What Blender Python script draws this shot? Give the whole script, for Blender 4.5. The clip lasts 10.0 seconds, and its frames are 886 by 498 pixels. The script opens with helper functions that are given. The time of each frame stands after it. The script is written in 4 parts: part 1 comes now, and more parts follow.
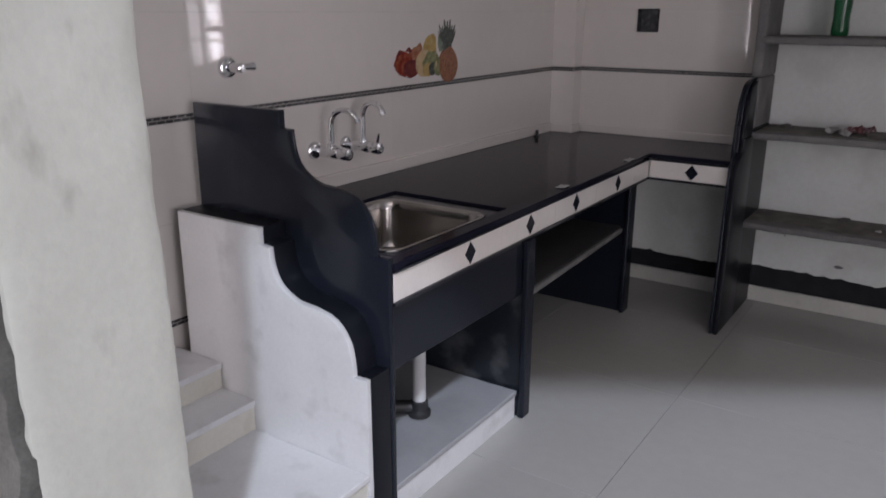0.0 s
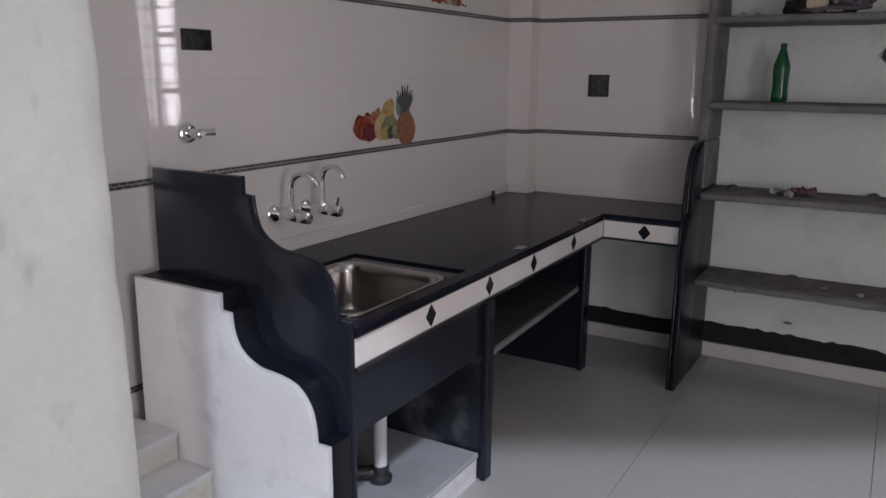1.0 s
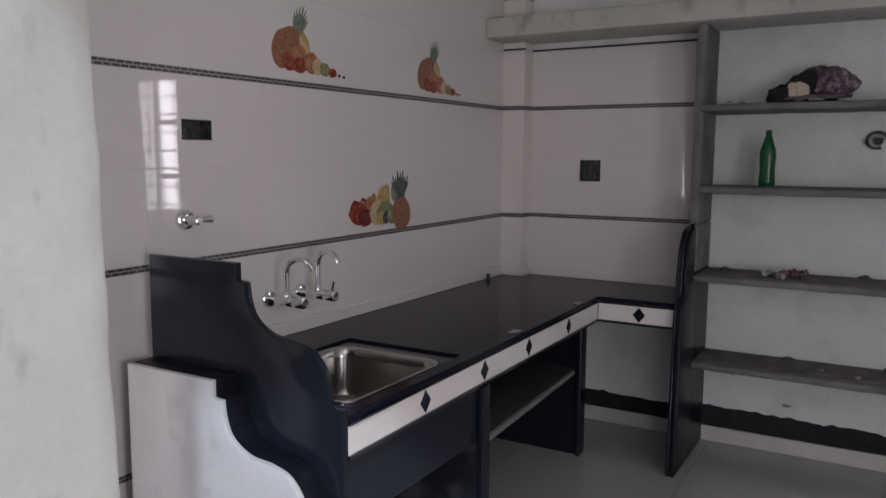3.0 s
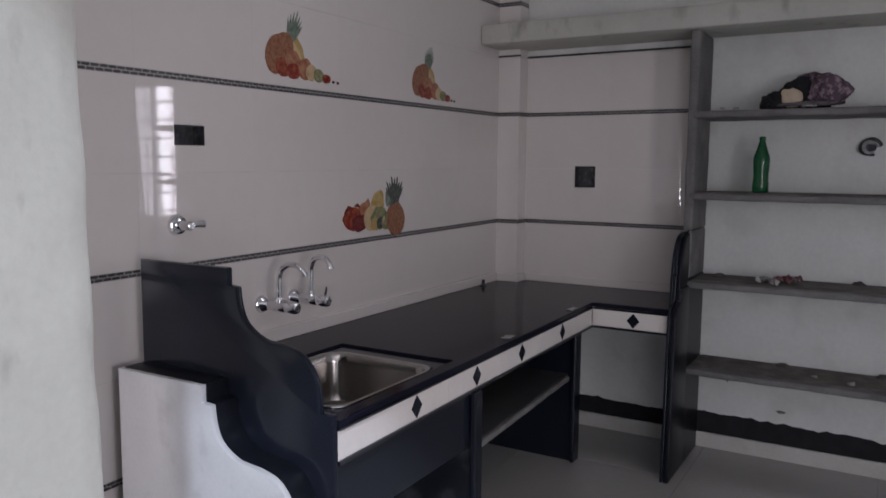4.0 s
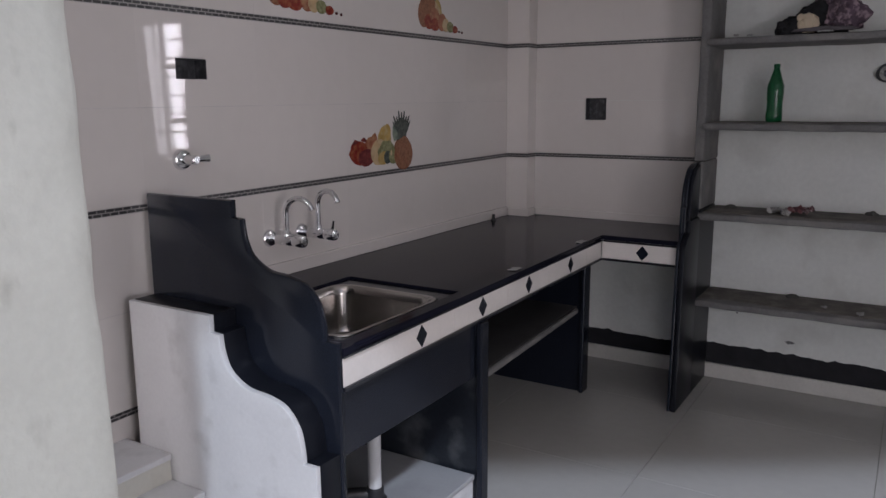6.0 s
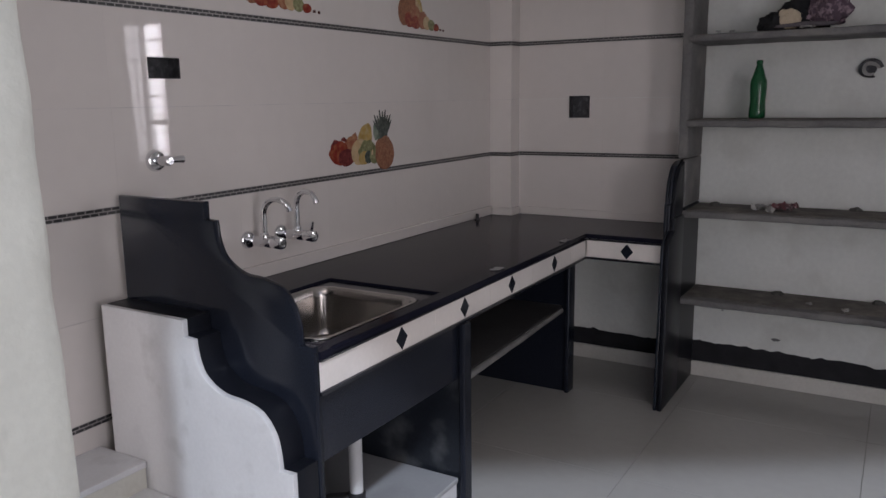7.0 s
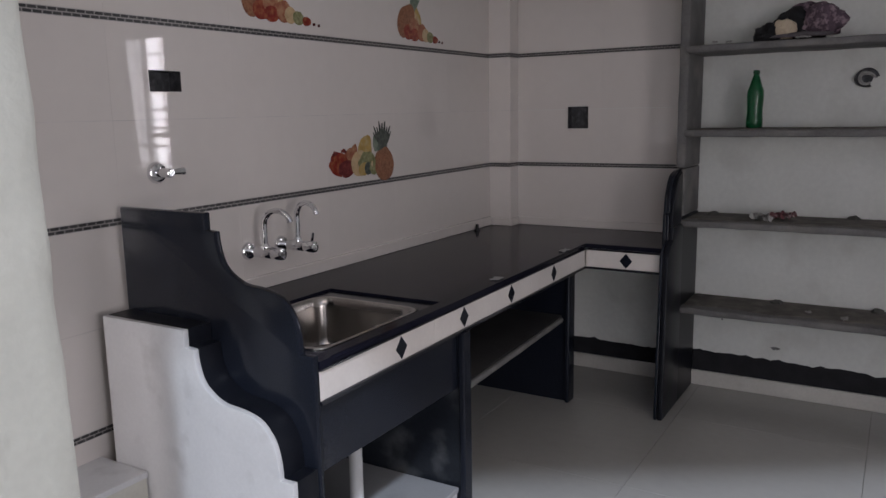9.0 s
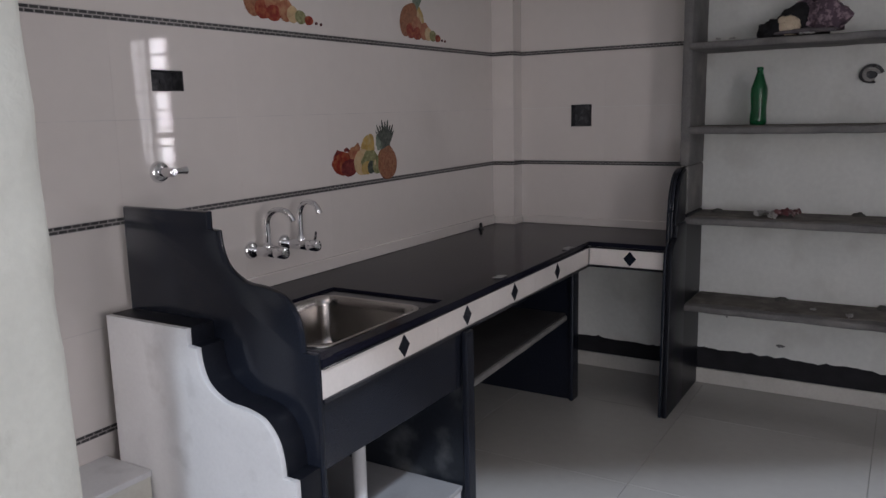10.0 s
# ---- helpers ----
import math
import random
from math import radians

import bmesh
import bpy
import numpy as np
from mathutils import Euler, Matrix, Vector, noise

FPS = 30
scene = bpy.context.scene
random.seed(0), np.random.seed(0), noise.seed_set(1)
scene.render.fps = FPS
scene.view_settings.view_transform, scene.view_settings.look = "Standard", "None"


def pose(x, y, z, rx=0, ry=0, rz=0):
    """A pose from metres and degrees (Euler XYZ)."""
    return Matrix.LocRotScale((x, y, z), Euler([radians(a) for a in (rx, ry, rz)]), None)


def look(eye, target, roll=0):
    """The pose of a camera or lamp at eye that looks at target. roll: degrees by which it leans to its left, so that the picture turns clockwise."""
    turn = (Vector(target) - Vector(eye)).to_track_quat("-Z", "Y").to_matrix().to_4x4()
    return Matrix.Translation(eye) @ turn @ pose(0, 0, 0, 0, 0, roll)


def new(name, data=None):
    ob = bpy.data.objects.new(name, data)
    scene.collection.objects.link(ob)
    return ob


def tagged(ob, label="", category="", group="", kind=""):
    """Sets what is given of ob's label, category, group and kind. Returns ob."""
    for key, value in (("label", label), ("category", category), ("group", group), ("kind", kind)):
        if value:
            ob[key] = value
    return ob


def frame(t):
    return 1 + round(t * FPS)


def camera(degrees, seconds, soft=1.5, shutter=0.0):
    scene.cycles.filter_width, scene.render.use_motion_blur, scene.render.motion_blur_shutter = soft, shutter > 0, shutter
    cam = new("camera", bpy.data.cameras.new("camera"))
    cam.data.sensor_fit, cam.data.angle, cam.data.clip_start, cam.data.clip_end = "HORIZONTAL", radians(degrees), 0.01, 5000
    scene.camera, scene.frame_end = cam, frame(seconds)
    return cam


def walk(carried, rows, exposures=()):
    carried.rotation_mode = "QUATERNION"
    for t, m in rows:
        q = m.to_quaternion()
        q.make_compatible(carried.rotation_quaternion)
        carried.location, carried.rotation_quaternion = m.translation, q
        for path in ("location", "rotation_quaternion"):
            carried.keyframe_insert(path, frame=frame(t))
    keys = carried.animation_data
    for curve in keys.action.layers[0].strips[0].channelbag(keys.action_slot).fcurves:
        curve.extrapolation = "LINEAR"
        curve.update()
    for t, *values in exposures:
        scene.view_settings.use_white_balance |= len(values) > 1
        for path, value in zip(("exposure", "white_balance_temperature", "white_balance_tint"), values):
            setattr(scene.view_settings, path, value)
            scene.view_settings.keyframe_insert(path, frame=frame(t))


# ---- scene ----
cam = camera(59.7, 10.0, shutter=0.5)
PATH = [
    (0, (2.004, -4.228, 1.469), (0.94, -2.636, 0.892), 0.3),
    (0.5, (2.011, -4.251, 1.477), (0.992, -2.6, 0.992), 0.2),
    (1, (2.0, -4.246, 1.495), (1.011, -2.563, 1.059), 0.6),
    (1.5, (2.006, -4.248, 1.497), (1.025, -2.548, 1.115), 0.8),
    (2, (2.008, -4.244, 1.492), (1.028, -2.538, 1.13), 0.8),
    (2.5, (2.003, -4.245, 1.528), (1.019, -2.54, 1.171), 0.7),
    (2.7, (2.004, -4.255, 1.518), (1.017, -2.539, 1.233), 0.3),
    (3.8, (2.037, -4.25, 1.509), (1.027, -2.535, 1.311), 0.6),
    (4, (2.037, -4.246, 1.509), (1.037, -2.527, 1.295), 0.5),
    (4.5, (2.046, -4.246, 1.483), (1.056, -2.539, 1.157), 1.5),
    (5, (2.06, -4.234, 1.478), (1.064, -2.533, 1.138), 0.9),
    (5.5, (2.078, -4.249, 1.486), (1.043, -2.577, 1.124), -0.2),
    (7, (2.09, -4.183, 1.476), (1.085, -2.494, 1.108), -0.7),
    (7.5, (2.106, -4.19, 1.479), (1.106, -2.493, 1.13), -0.9),
    (8, (2.11, -4.196, 1.478), (1.096, -2.506, 1.134), -1.0),
    (8.5, (2.104, -4.198, 1.48), (1.086, -2.511, 1.138), -0.7),
    (9, (2.106, -4.194, 1.474), (1.095, -2.502, 1.135), -1.0),
    (9.5, (2.111, -4.189, 1.474), (1.095, -2.5, 1.134), -1.2),
    (10, (2.114, -4.189, 1.469), (1.091, -2.504, 1.129), -1.3),
]
walk(cam, [(t, look(eye, target, roll)) for t, eye, target, roll in PATH], [(0, 0.24, 6300, 17), (2.5, 0.24, 6300, 17), (4.5, 0.24, 6050, 17), (7, 0.22, 6300, 16), (10, 0.17, 6300, 15)])


# ---- world, daylight and exposure ----
world = bpy.data.worlds.new("sky")
scene.world = world
world.use_nodes = True
wn = world.node_tree
sky = wn.nodes.new("ShaderNodeTexSky")
sky.sky_type = "NISHITA"
sky.sun_disc = False
sky.dust_density = 2.0
sky.sun_elevation, sky.sun_rotation = radians(45), radians(141.7)
wn.links.new(sky.outputs[0], wn.nodes["Background"].inputs[0])
wn.nodes["Background"].inputs[1].default_value = 0.11


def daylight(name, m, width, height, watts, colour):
    """An area lamp in an opening: the sky outside it, or added fill light."""
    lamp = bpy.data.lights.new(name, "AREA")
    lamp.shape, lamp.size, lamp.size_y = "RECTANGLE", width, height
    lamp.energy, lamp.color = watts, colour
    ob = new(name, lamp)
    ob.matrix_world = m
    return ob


# hazy sun through the added roof slot; daylight in the north and west windows
sun = new("sun", bpy.data.lights.new("sun", "SUN"))
sun.data.energy, sun.data.angle, sun.data.color = 1.6, radians(3), (0.78, 0.89, 1.0)
sun.matrix_world = look((0.62 * 7, -0.785 * 7, 7.0), (0, 0, 0))
daylight("window_or_fill_light", look((3.05, 0.1, 1.61), (2.7, -3.0, 1.45)), 0.24, 1.04, 9.5, (1.0, 0.96, 0.98))
daylight("window_or_fill_light", look((3.305, 0.1, 1.6), (2.9, -3.0, 1.4)), 0.21, 1.05, 2.8, (1.0, 0.96, 0.98))
# added fill from an unseen opening behind the camera
daylight("south_fill", look((3.85, -6.9, 1.0), (0.9, -2.2, 1.0)), 1.25, 1.7, 17, (0.97, 0.95, 1.0))
# added fill through an unseen east opening, to brighten the west wall
daylight("window_or_fill_light", look((4.72, -4.6, 1.45), (0.0, -4.6, 1.45)), 1.15, 1.1, 33, (1.0, 0.96, 0.95))
# added fill through an unseen slit, to brighten the marble panel's left side
daylight("marble_fill", look((0.16, -5.03, 1.05), (0.16, 0.0, 1.05)), 0.22, 1.85, 9, (1.0, 0.93, 0.90))
daylight("window_or_fill_light", look((-0.033, -4.73, 1.6), (3.0, -4.73, 1.6)), 0.32, 1.12, 10, (1.0, 0.97, 0.98))


# ---- materials ----
def mat(name, colour, rough=0.5, metal=0.0, vary=0.1, scale=3.0, bump=0.0, bump_scale=60.0, stain=None, stain_at=(0.55, 0.75),
        stain_scale=2.0, per_object=0.0, spec=0.5, coat=0.0, rough_vary=0.0, stretch=None):
    m = bpy.data.materials.new(name)
    m.use_nodes = True
    t = m.node_tree
    b = t.nodes["Principled BSDF"]
    b.inputs["Roughness"].default_value = rough
    b.inputs["Metallic"].default_value = metal
    b.inputs["Specular IOR Level"].default_value = spec
    b.inputs["Coat Weight"].default_value = coat
    co = t.nodes.new("ShaderNodeTexCoord")

    def noise_at(size, detail=6.0):
        n = t.nodes.new("ShaderNodeTexNoise")
        n.inputs["Scale"].default_value, n.inputs["Detail"].default_value = size, detail
        t.links.new(co.outputs["Object"], n.inputs["Vector"])
        return n

    def mix(kind, fac, a, c):
        n = t.nodes.new("ShaderNodeMix")
        n.data_type, n.blend_type = "RGBA", kind
        for slot, value in ((0, fac), (6, a), (7, c)):
            if isinstance(value, (int, float)):
                n.inputs[slot].default_value = value
            elif isinstance(value, tuple):
                n.inputs[slot].default_value = (*value, 1)
            else:
                t.links.new(value, n.inputs[slot])
        return n.outputs[2]

    def ramp(value, lo, hi, a=0.0, c=1.0):
        n = t.nodes.new("ShaderNodeMapRange")
        n.inputs[1].default_value, n.inputs[2].default_value = lo, hi
        n.inputs[3].default_value, n.inputs[4].default_value = a, c
        t.links.new(value, n.inputs[0])
        return n.outputs[0]

    big, fine = noise_at(scale), noise_at(scale * 14, 3)
    shade = ramp(big.outputs[0], 0.3, 0.7, 1 - vary, 1 + vary)
    shade2 = ramp(fine.outputs[0], 0.3, 0.7, 1 - vary * 0.5, 1 + vary * 0.5)
    mul = t.nodes.new("ShaderNodeMath")
    mul.operation = "MULTIPLY"
    t.links.new(shade, mul.inputs[0]), t.links.new(shade2, mul.inputs[1])
    out = mul.outputs[0]
    if per_object:
        info = t.nodes.new("ShaderNodeObjectInfo")
        m2 = t.nodes.new("ShaderNodeMath")
        m2.operation = "MULTIPLY"
        t.links.new(out, m2.inputs[0])
        t.links.new(ramp(info.outputs["Random"], 0, 1, 1 - per_object, 1 + per_object), m2.inputs[1])
        out = m2.outputs[0]
    col = mix("MULTIPLY", 1.0, colour, out)
    if stain:
        s = noise_at(stain_scale, 8)
        if stretch:
            squeeze = t.nodes.new("ShaderNodeMapping")
            squeeze.inputs["Scale"].default_value = stretch
            t.links.new(co.outputs["Object"], squeeze.inputs["Vector"])
            t.links.new(squeeze.outputs[0], s.inputs["Vector"])
        col = mix("MIX", ramp(s.outputs[0], *stain_at), col, stain)
    t.links.new(col, b.inputs["Base Color"])
    if rough_vary:
        t.links.new(ramp(noise_at(scale * 2).outputs[0], 0.3, 0.7, rough - rough_vary, rough + rough_vary), b.inputs["Roughness"])
    if bump:
        bn = t.nodes.new("ShaderNodeBump")
        bn.inputs["Strength"].default_value, bn.inputs["Distance"].default_value = bump, 0.004
        t.links.new(noise_at(bump_scale, 5).outputs[0], bn.inputs["Height"])
        t.links.new(bn.outputs[0], b.inputs["Normal"])
    return m


M_TILE = mat("glazed_wall_tile", (0.71, 0.66, 0.625), 0.025, vary=0.02, scale=1.3, per_object=0.012, bump=0.006, bump_scale=3.0)
M_GROUT = mat("pale_grout", (0.58, 0.54, 0.525), 0.9, vary=0.15, scale=8)
M_FLOOR = mat("floor_tile_glaze", (0.36, 0.35, 0.335), 0.22, vary=0.04, scale=1.5)
M_PLASTER = mat("whitewashed_plaster", (0.49, 0.487, 0.435), 0.85, vary=0.06, scale=4, bump=0.5, bump_scale=45, stain=(0.27, 0.25, 0.22), stain_at=(0.60, 0.78), stain_scale=7, stretch=(1.3, 1.3, 0.6))
M_PAINT = mat("plain_wall_paint", (0.70, 0.70, 0.68), 0.85, vary=0.05, scale=3, bump=0.25, bump_scale=60, stain=(0.42, 0.41, 0.38), stain_at=(0.6, 0.85), stain_scale=4.0)
M_CEMENT = mat("raw_grey_cement", (0.15, 0.145, 0.142), 0.9, vary=0.22, scale=7, bump=0.7, bump_scale=60, stain=(0.24, 0.225, 0.21), stain_at=(0.52, 0.8), stain_scale=5)
M_RENDER = mat("dark_cement_render", (0.085, 0.083, 0.075), 0.95, vary=0.3, scale=9, bump=0.8, bump_scale=60)
M_BASEBAND = mat("black_unfinished_band", (0.014, 0.014, 0.017), 0.9, vary=0.3, scale=12, bump=0.8, bump_scale=80)
M_GRANITE = mat("polished_black_granite", (0.011, 0.0135, 0.021), 0.16, vary=0.25, scale=220, bump=0.006, bump_scale=5, spec=0.3)
M_POLISH = mat("polished_granite_edge", (0.010, 0.011, 0.017), 0.10, vary=0.25, scale=150, spec=0.9)
M_CORE = mat("dull_black_stone", (0.008, 0.009, 0.013), 0.35, vary=0.2, scale=150, spec=0.2)
M_COUNTER = mat("counter_black_granite", (0.0105, 0.0108, 0.0195), 0.13, spec=0.06, vary=0.25, scale=200, stain=(0.026, 0.025, 0.03), stain_at=(0.6, 0.9), stain_scale=5)
M_MARBLE = mat("white_marble", (0.62, 0.62, 0.625), 0.34, vary=0.05, scale=6, stain=(0.38, 0.375, 0.37), stain_at=(0.56, 0.92), stain_scale=9)
M_KOTA = mat("grey_stone_slab", (0.33, 0.335, 0.345), 0.35, vary=0.06, scale=5, stain=(0.24, 0.24, 0.25), stain_at=(0.5, 0.9), stain_scale=6)
M_CREAM = mat("cream_washed_riser", (0.60, 0.585, 0.52), 0.7, vary=0.05, scale=6, bump=0.2, bump_scale=50, stain=(0.42, 0.39, 0.32), stain_at=(0.56, 0.9), stain_scale=8)
M_SHELFWALL = mat("stained_wall_paint", (0.74, 0.745, 0.71), 0.85, vary=0.06, scale=3, bump=0.3, bump_scale=50, stain=(0.55, 0.54, 0.50), stain_at=(0.52, 0.85), stain_scale=4)
M_BAND = mat("cream_band_tile", (0.72, 0.67, 0.63), 0.25, vary=0.04, scale=5)
M_STEEL = mat("brushed_sink_steel", (0.44, 0.42, 0.40), 0.22, 1.0, vary=0.08, scale=9, stain=(0.27, 0.235, 0.21), stain_at=(0.45, 0.95), stain_scale=7)
M_CHROME = mat("chrome", (0.78, 0.78, 0.80), 0.08, 1.0, vary=0.03)
M_PVC = mat("grey_white_pvc", (0.55, 0.55, 0.55), 0.4, vary=0.06, scale=9)
M_BLACK = mat("black_plastic_or_gap", (0.02, 0.02, 0.022), 0.45, vary=0.1)
M_BOXMETAL = mat("dark_steel_box", (0.06, 0.06, 0.065), 0.55, 0.3, vary=0.4, scale=30, stain=(0.16, 0.16, 0.17), stain_at=(0.5, 0.75), stain_scale=35)
M_CLOTH_DARK = mat("black_cloth", (0.012, 0.012, 0.014), 0.95, vary=0.3, scale=30, bump=0.4, bump_scale=200)
M_CLOTH_CREAM = mat("cream_cloth", (0.55, 0.45, 0.33), 0.95, vary=0.1, scale=20, bump=0.4, bump_scale=200)
M_CLOTH_PRINT = mat("purple_print_cloth", (0.09, 0.06, 0.08), 0.95, vary=0.3, scale=14, bump=0.4, bump_scale=200, stain=(0.30, 0.22, 0.25), stain_at=(0.48, 0.62), stain_scale=38)
M_CLOTH_GREY = mat("grey_cloth", (0.13, 0.115, 0.125), 0.95, vary=0.2, scale=20, bump=0.4, bump_scale=200)
M_PAPER = mat("scrap_paper", (0.36, 0.35, 0.335), 0.8, vary=0.1)
M_RED = mat("red_wrapper", (0.13, 0.04, 0.045), 0.4, vary=0.2, scale=20, stain=(0.5, 0.4, 0.4), stain_at=(0.55, 0.65), stain_scale=25)
M_DUST = mat("brown_dust", (0.125, 0.112, 0.098), 0.95, vary=0.35, scale=9, bump=0.9, bump_scale=90, stain=(0.21, 0.19, 0.17), stain_at=(0.5, 0.75), stain_scale=14)
M_JOINT = mat("dark_floor_joint", (0.23, 0.22, 0.205), 0.9, vary=0.2, scale=9)
M_SMEAR = mat("cement_smeared_granite", (0.013, 0.016, 0.022), 0.3, vary=0.2, scale=90, stain=(0.10, 0.105, 0.11), stain_at=(0.5, 0.75), stain_scale=7)
M_DARKSTONE = mat("rough_dark_stone", (0.05, 0.047, 0.047), 0.6, vary=0.2, scale=8, bump=0.3)
M_SKIRT = mat("skirting_tile", (0.58, 0.56, 0.52), 0.4, vary=0.08, scale=5, stain=(0.4, 0.37, 0.33), stain_at=(0.6, 0.85), stain_scale=6)


def glass_mat():
    m = mat("green_bottle_glass", (0.012, 0.14, 0.05), 0.16, vary=0.05)
    b = m.node_tree.nodes["Principled BSDF"]
    b.inputs["Transmission Weight"].default_value = 0.55
    b.inputs["IOR"].default_value = 1.45
    return m


M_GLASS = glass_mat()


def border_mat():
    """Dark listello with a pale chain of small links, about 55 mm long."""
    m = mat("patterned_border", (0.03, 0.03, 0.032), 0.3, vary=0.1)
    t = m.node_tree
    b = t.nodes["Principled BSDF"]
    co = t.nodes.new("ShaderNodeTexCoord")
    br = t.nodes.new("ShaderNodeTexBrick")
    br.offset = 0.5
    br.inputs["Color1"].default_value = (0.022, 0.022, 0.024, 1)
    br.inputs["Color2"].default_value = (0.05, 0.048, 0.048, 1)
    br.inputs["Mortar"].default_value = (0.33, 0.31, 0.30, 1)
    br.inputs["Scale"].default_value = 1.0
    br.inputs["Mortar Size"].default_value = 0.0019
    br.inputs["Brick Width"].default_value = 0.03
    br.inputs["Row Height"].default_value = 0.012
    sep, add, com = (t.nodes.new("ShaderNode" + k) for k in ("SeparateXYZ", "Math", "CombineXYZ"))
    t.links.new(co.outputs["Object"], sep.inputs[0])
    t.links.new(sep.outputs[0], add.inputs[0]), t.links.new(sep.outputs[1], add.inputs[1])
    t.links.new(add.outputs[0], com.inputs[0])
    level, drop = t.nodes.new("ShaderNodeMath"), t.nodes.new("ShaderNodeMath")
    level.operation, level.inputs[1].default_value, drop.operation = "MULTIPLY", 0.0085, "SUBTRACT"
    t.links.new(sep.outputs[1], level.inputs[0])
    t.links.new(sep.outputs[2], drop.inputs[0]), t.links.new(level.outputs[0], drop.inputs[1])
    t.links.new(drop.outputs[0], com.inputs[1])
    t.links.new(com.outputs[0], br.inputs["Vector"])
    t.links.new(br.outputs["Color"], b.inputs["Base Color"])
    return m


M_BORDER = border_mat()


# ---- mesh helpers ----
def block(bm, x0, x1, y0, y1, z0, z1, bevel=0.0, segments=2):
    vs = [bm.verts.new((x, y, z)) for x in (x0, x1) for y in (y0, y1) for z in (z0, z1)]
    fs = [bm.faces.new([vs[i] for i in f]) for f in ((0, 1, 3, 2), (4, 6, 7, 5), (0, 4, 5, 1), (2, 3, 7, 6), (0, 2, 6, 4), (1, 5, 7, 3))]
    if bevel:
        es = list({e for f in fs for e in f.edges})
        bmesh.ops.bevel(bm, geom=es, offset=bevel, segments=segments, affect="EDGES", profile=0.5)
    return vs


def finish(name, bm, material, parent=None, label="", smooth=False, at=None):
    bmesh.ops.recalc_face_normals(bm, faces=bm.faces)
    me = bpy.data.meshes.new(name)
    bm.to_mesh(me)
    bm.free()
    me.materials.append(material)
    if smooth:
        me.shade_smooth()
        me.set_sharp_from_angle(angle=radians(38))
    ob = new(name, me)
    if at:
        ob.location = at
    if parent:
        ob.parent = parent
        ob.matrix_parent_inverse = parent.matrix_world.inverted()
    if label:
        tagged(ob, label)
    return ob


part = finish


def box_part(name, dims, material, parent=None, label="", bevel=0.0):
    bm = bmesh.new()
    block(bm, *dims, bevel=bevel)
    return finish(name, bm, material, parent, label)


def thing(name, at, label, category, group="", kind=""):
    ob = new(name)
    ob.location = at
    ob.empty_display_size = 0.05
    bpy.context.view_layer.update()
    return tagged(ob, label, category, group, kind)


def cells(bm, us, vs, place, thick, holes=()):
    """A slab in the u, v plane, made of blocks between the given lines, with rectangular holes left open."""
    us = sorted(set(us) | {h[i] for h in holes for i in (0, 1) if us[0] < h[i] < us[-1]})
    vs = sorted(set(vs) | {h[i] for h in holes for i in (2, 3) if vs[0] < h[i] < vs[-1]})
    grid = {}

    def vert(i, j, k):
        if (i, j, k) not in grid:
            grid[i, j, k] = bm.verts.new(place(us[i], vs[j], thick[k]))
        return grid[i, j, k]

    def solid(i, j):
        if not (0 <= i < len(us) - 1 and 0 <= j < len(vs) - 1):
            return False
        u, v = (us[i] + us[i + 1]) / 2, (vs[j] + vs[j + 1]) / 2
        return not any(h[0] < u < h[1] and h[2] < v < h[3] for h in holes)

    for i in range(len(us) - 1):
        for j in range(len(vs) - 1):
            if not solid(i, j):
                continue
            a, b, c, d = (i, j), (i + 1, j), (i + 1, j + 1), (i, j + 1)
            for k in (0, 1):
                bm.faces.new([vert(*p, k) for p in (a, b, c, d)])
            for (p, q), (ni, nj) in zip(((a, b), (b, c), (c, d), (d, a)), ((i, j - 1), (i + 1, j), (i, j + 1), (i - 1, j))):
                if not solid(ni, nj):
                    bm.faces.new([vert(*p, 0), vert(*q, 0), vert(*q, 1), vert(*p, 1)])


def smooth_line(points, steps=8):
    """A curve through the points (Catmull-Rom)."""
    pts = [points[0], *points, points[-1]]
    out = []
    for a, b, c, d in zip(pts, pts[1:], pts[2:], pts[3:]):
        for s in range(steps):
            t = s / steps
            out.append(tuple(0.5 * (2 * q + (r - p) * t + (2 * p - 5 * q + 4 * r - w) * t * t + (3 * q - p - 3 * r + w) * t**3)
                             for p, q, r, w in zip(a, b, c, d)))
    return out + [points[-1]]


def tube(bm, path, radius, sides=12, caps=True):
    pts = [Vector(p) for p in path]
    rads = radius if isinstance(radius, (list, tuple)) else [radius] * len(pts)
    rings, up = [], None
    for i, p in enumerate(pts):
        way = (pts[min(i + 1, len(pts) - 1)] - pts[max(i - 1, 0)]).normalized()
        if up is None:
            up = way.orthogonal().normalized()
        up = (up - way * up.dot(way)).normalized()
        side = way.cross(up)
        rings.append([bm.verts.new(p + rads[i] * (math.cos(a) * up + math.sin(a) * side)) for a in [2 * math.pi * k / sides for k in range(sides)]])
    for r, s in zip(rings, rings[1:]):
        for k in range(sides):
            bm.faces.new((r[k], r[(k + 1) % sides], s[(k + 1) % sides], s[k]))
    if caps:
        bm.faces.new(rings[0][::-1]), bm.faces.new(rings[-1])


def lathe(bm, profile, m=Matrix(), sides=24):
    """Turns (radius, height) pairs about z, then lays the result by m."""
    rings = [[bm.verts.new(m @ Vector((r * math.cos(a), r * math.sin(a), h))) for a in [2 * math.pi * k / sides for k in range(sides)]] for r, h in profile]
    for r, s in zip(rings, rings[1:]):
        for k in range(sides):
            bm.faces.new((r[k], r[(k + 1) % sides], s[(k + 1) % sides], s[k]))
    bm.faces.new(rings[0][::-1]), bm.faces.new(rings[-1])


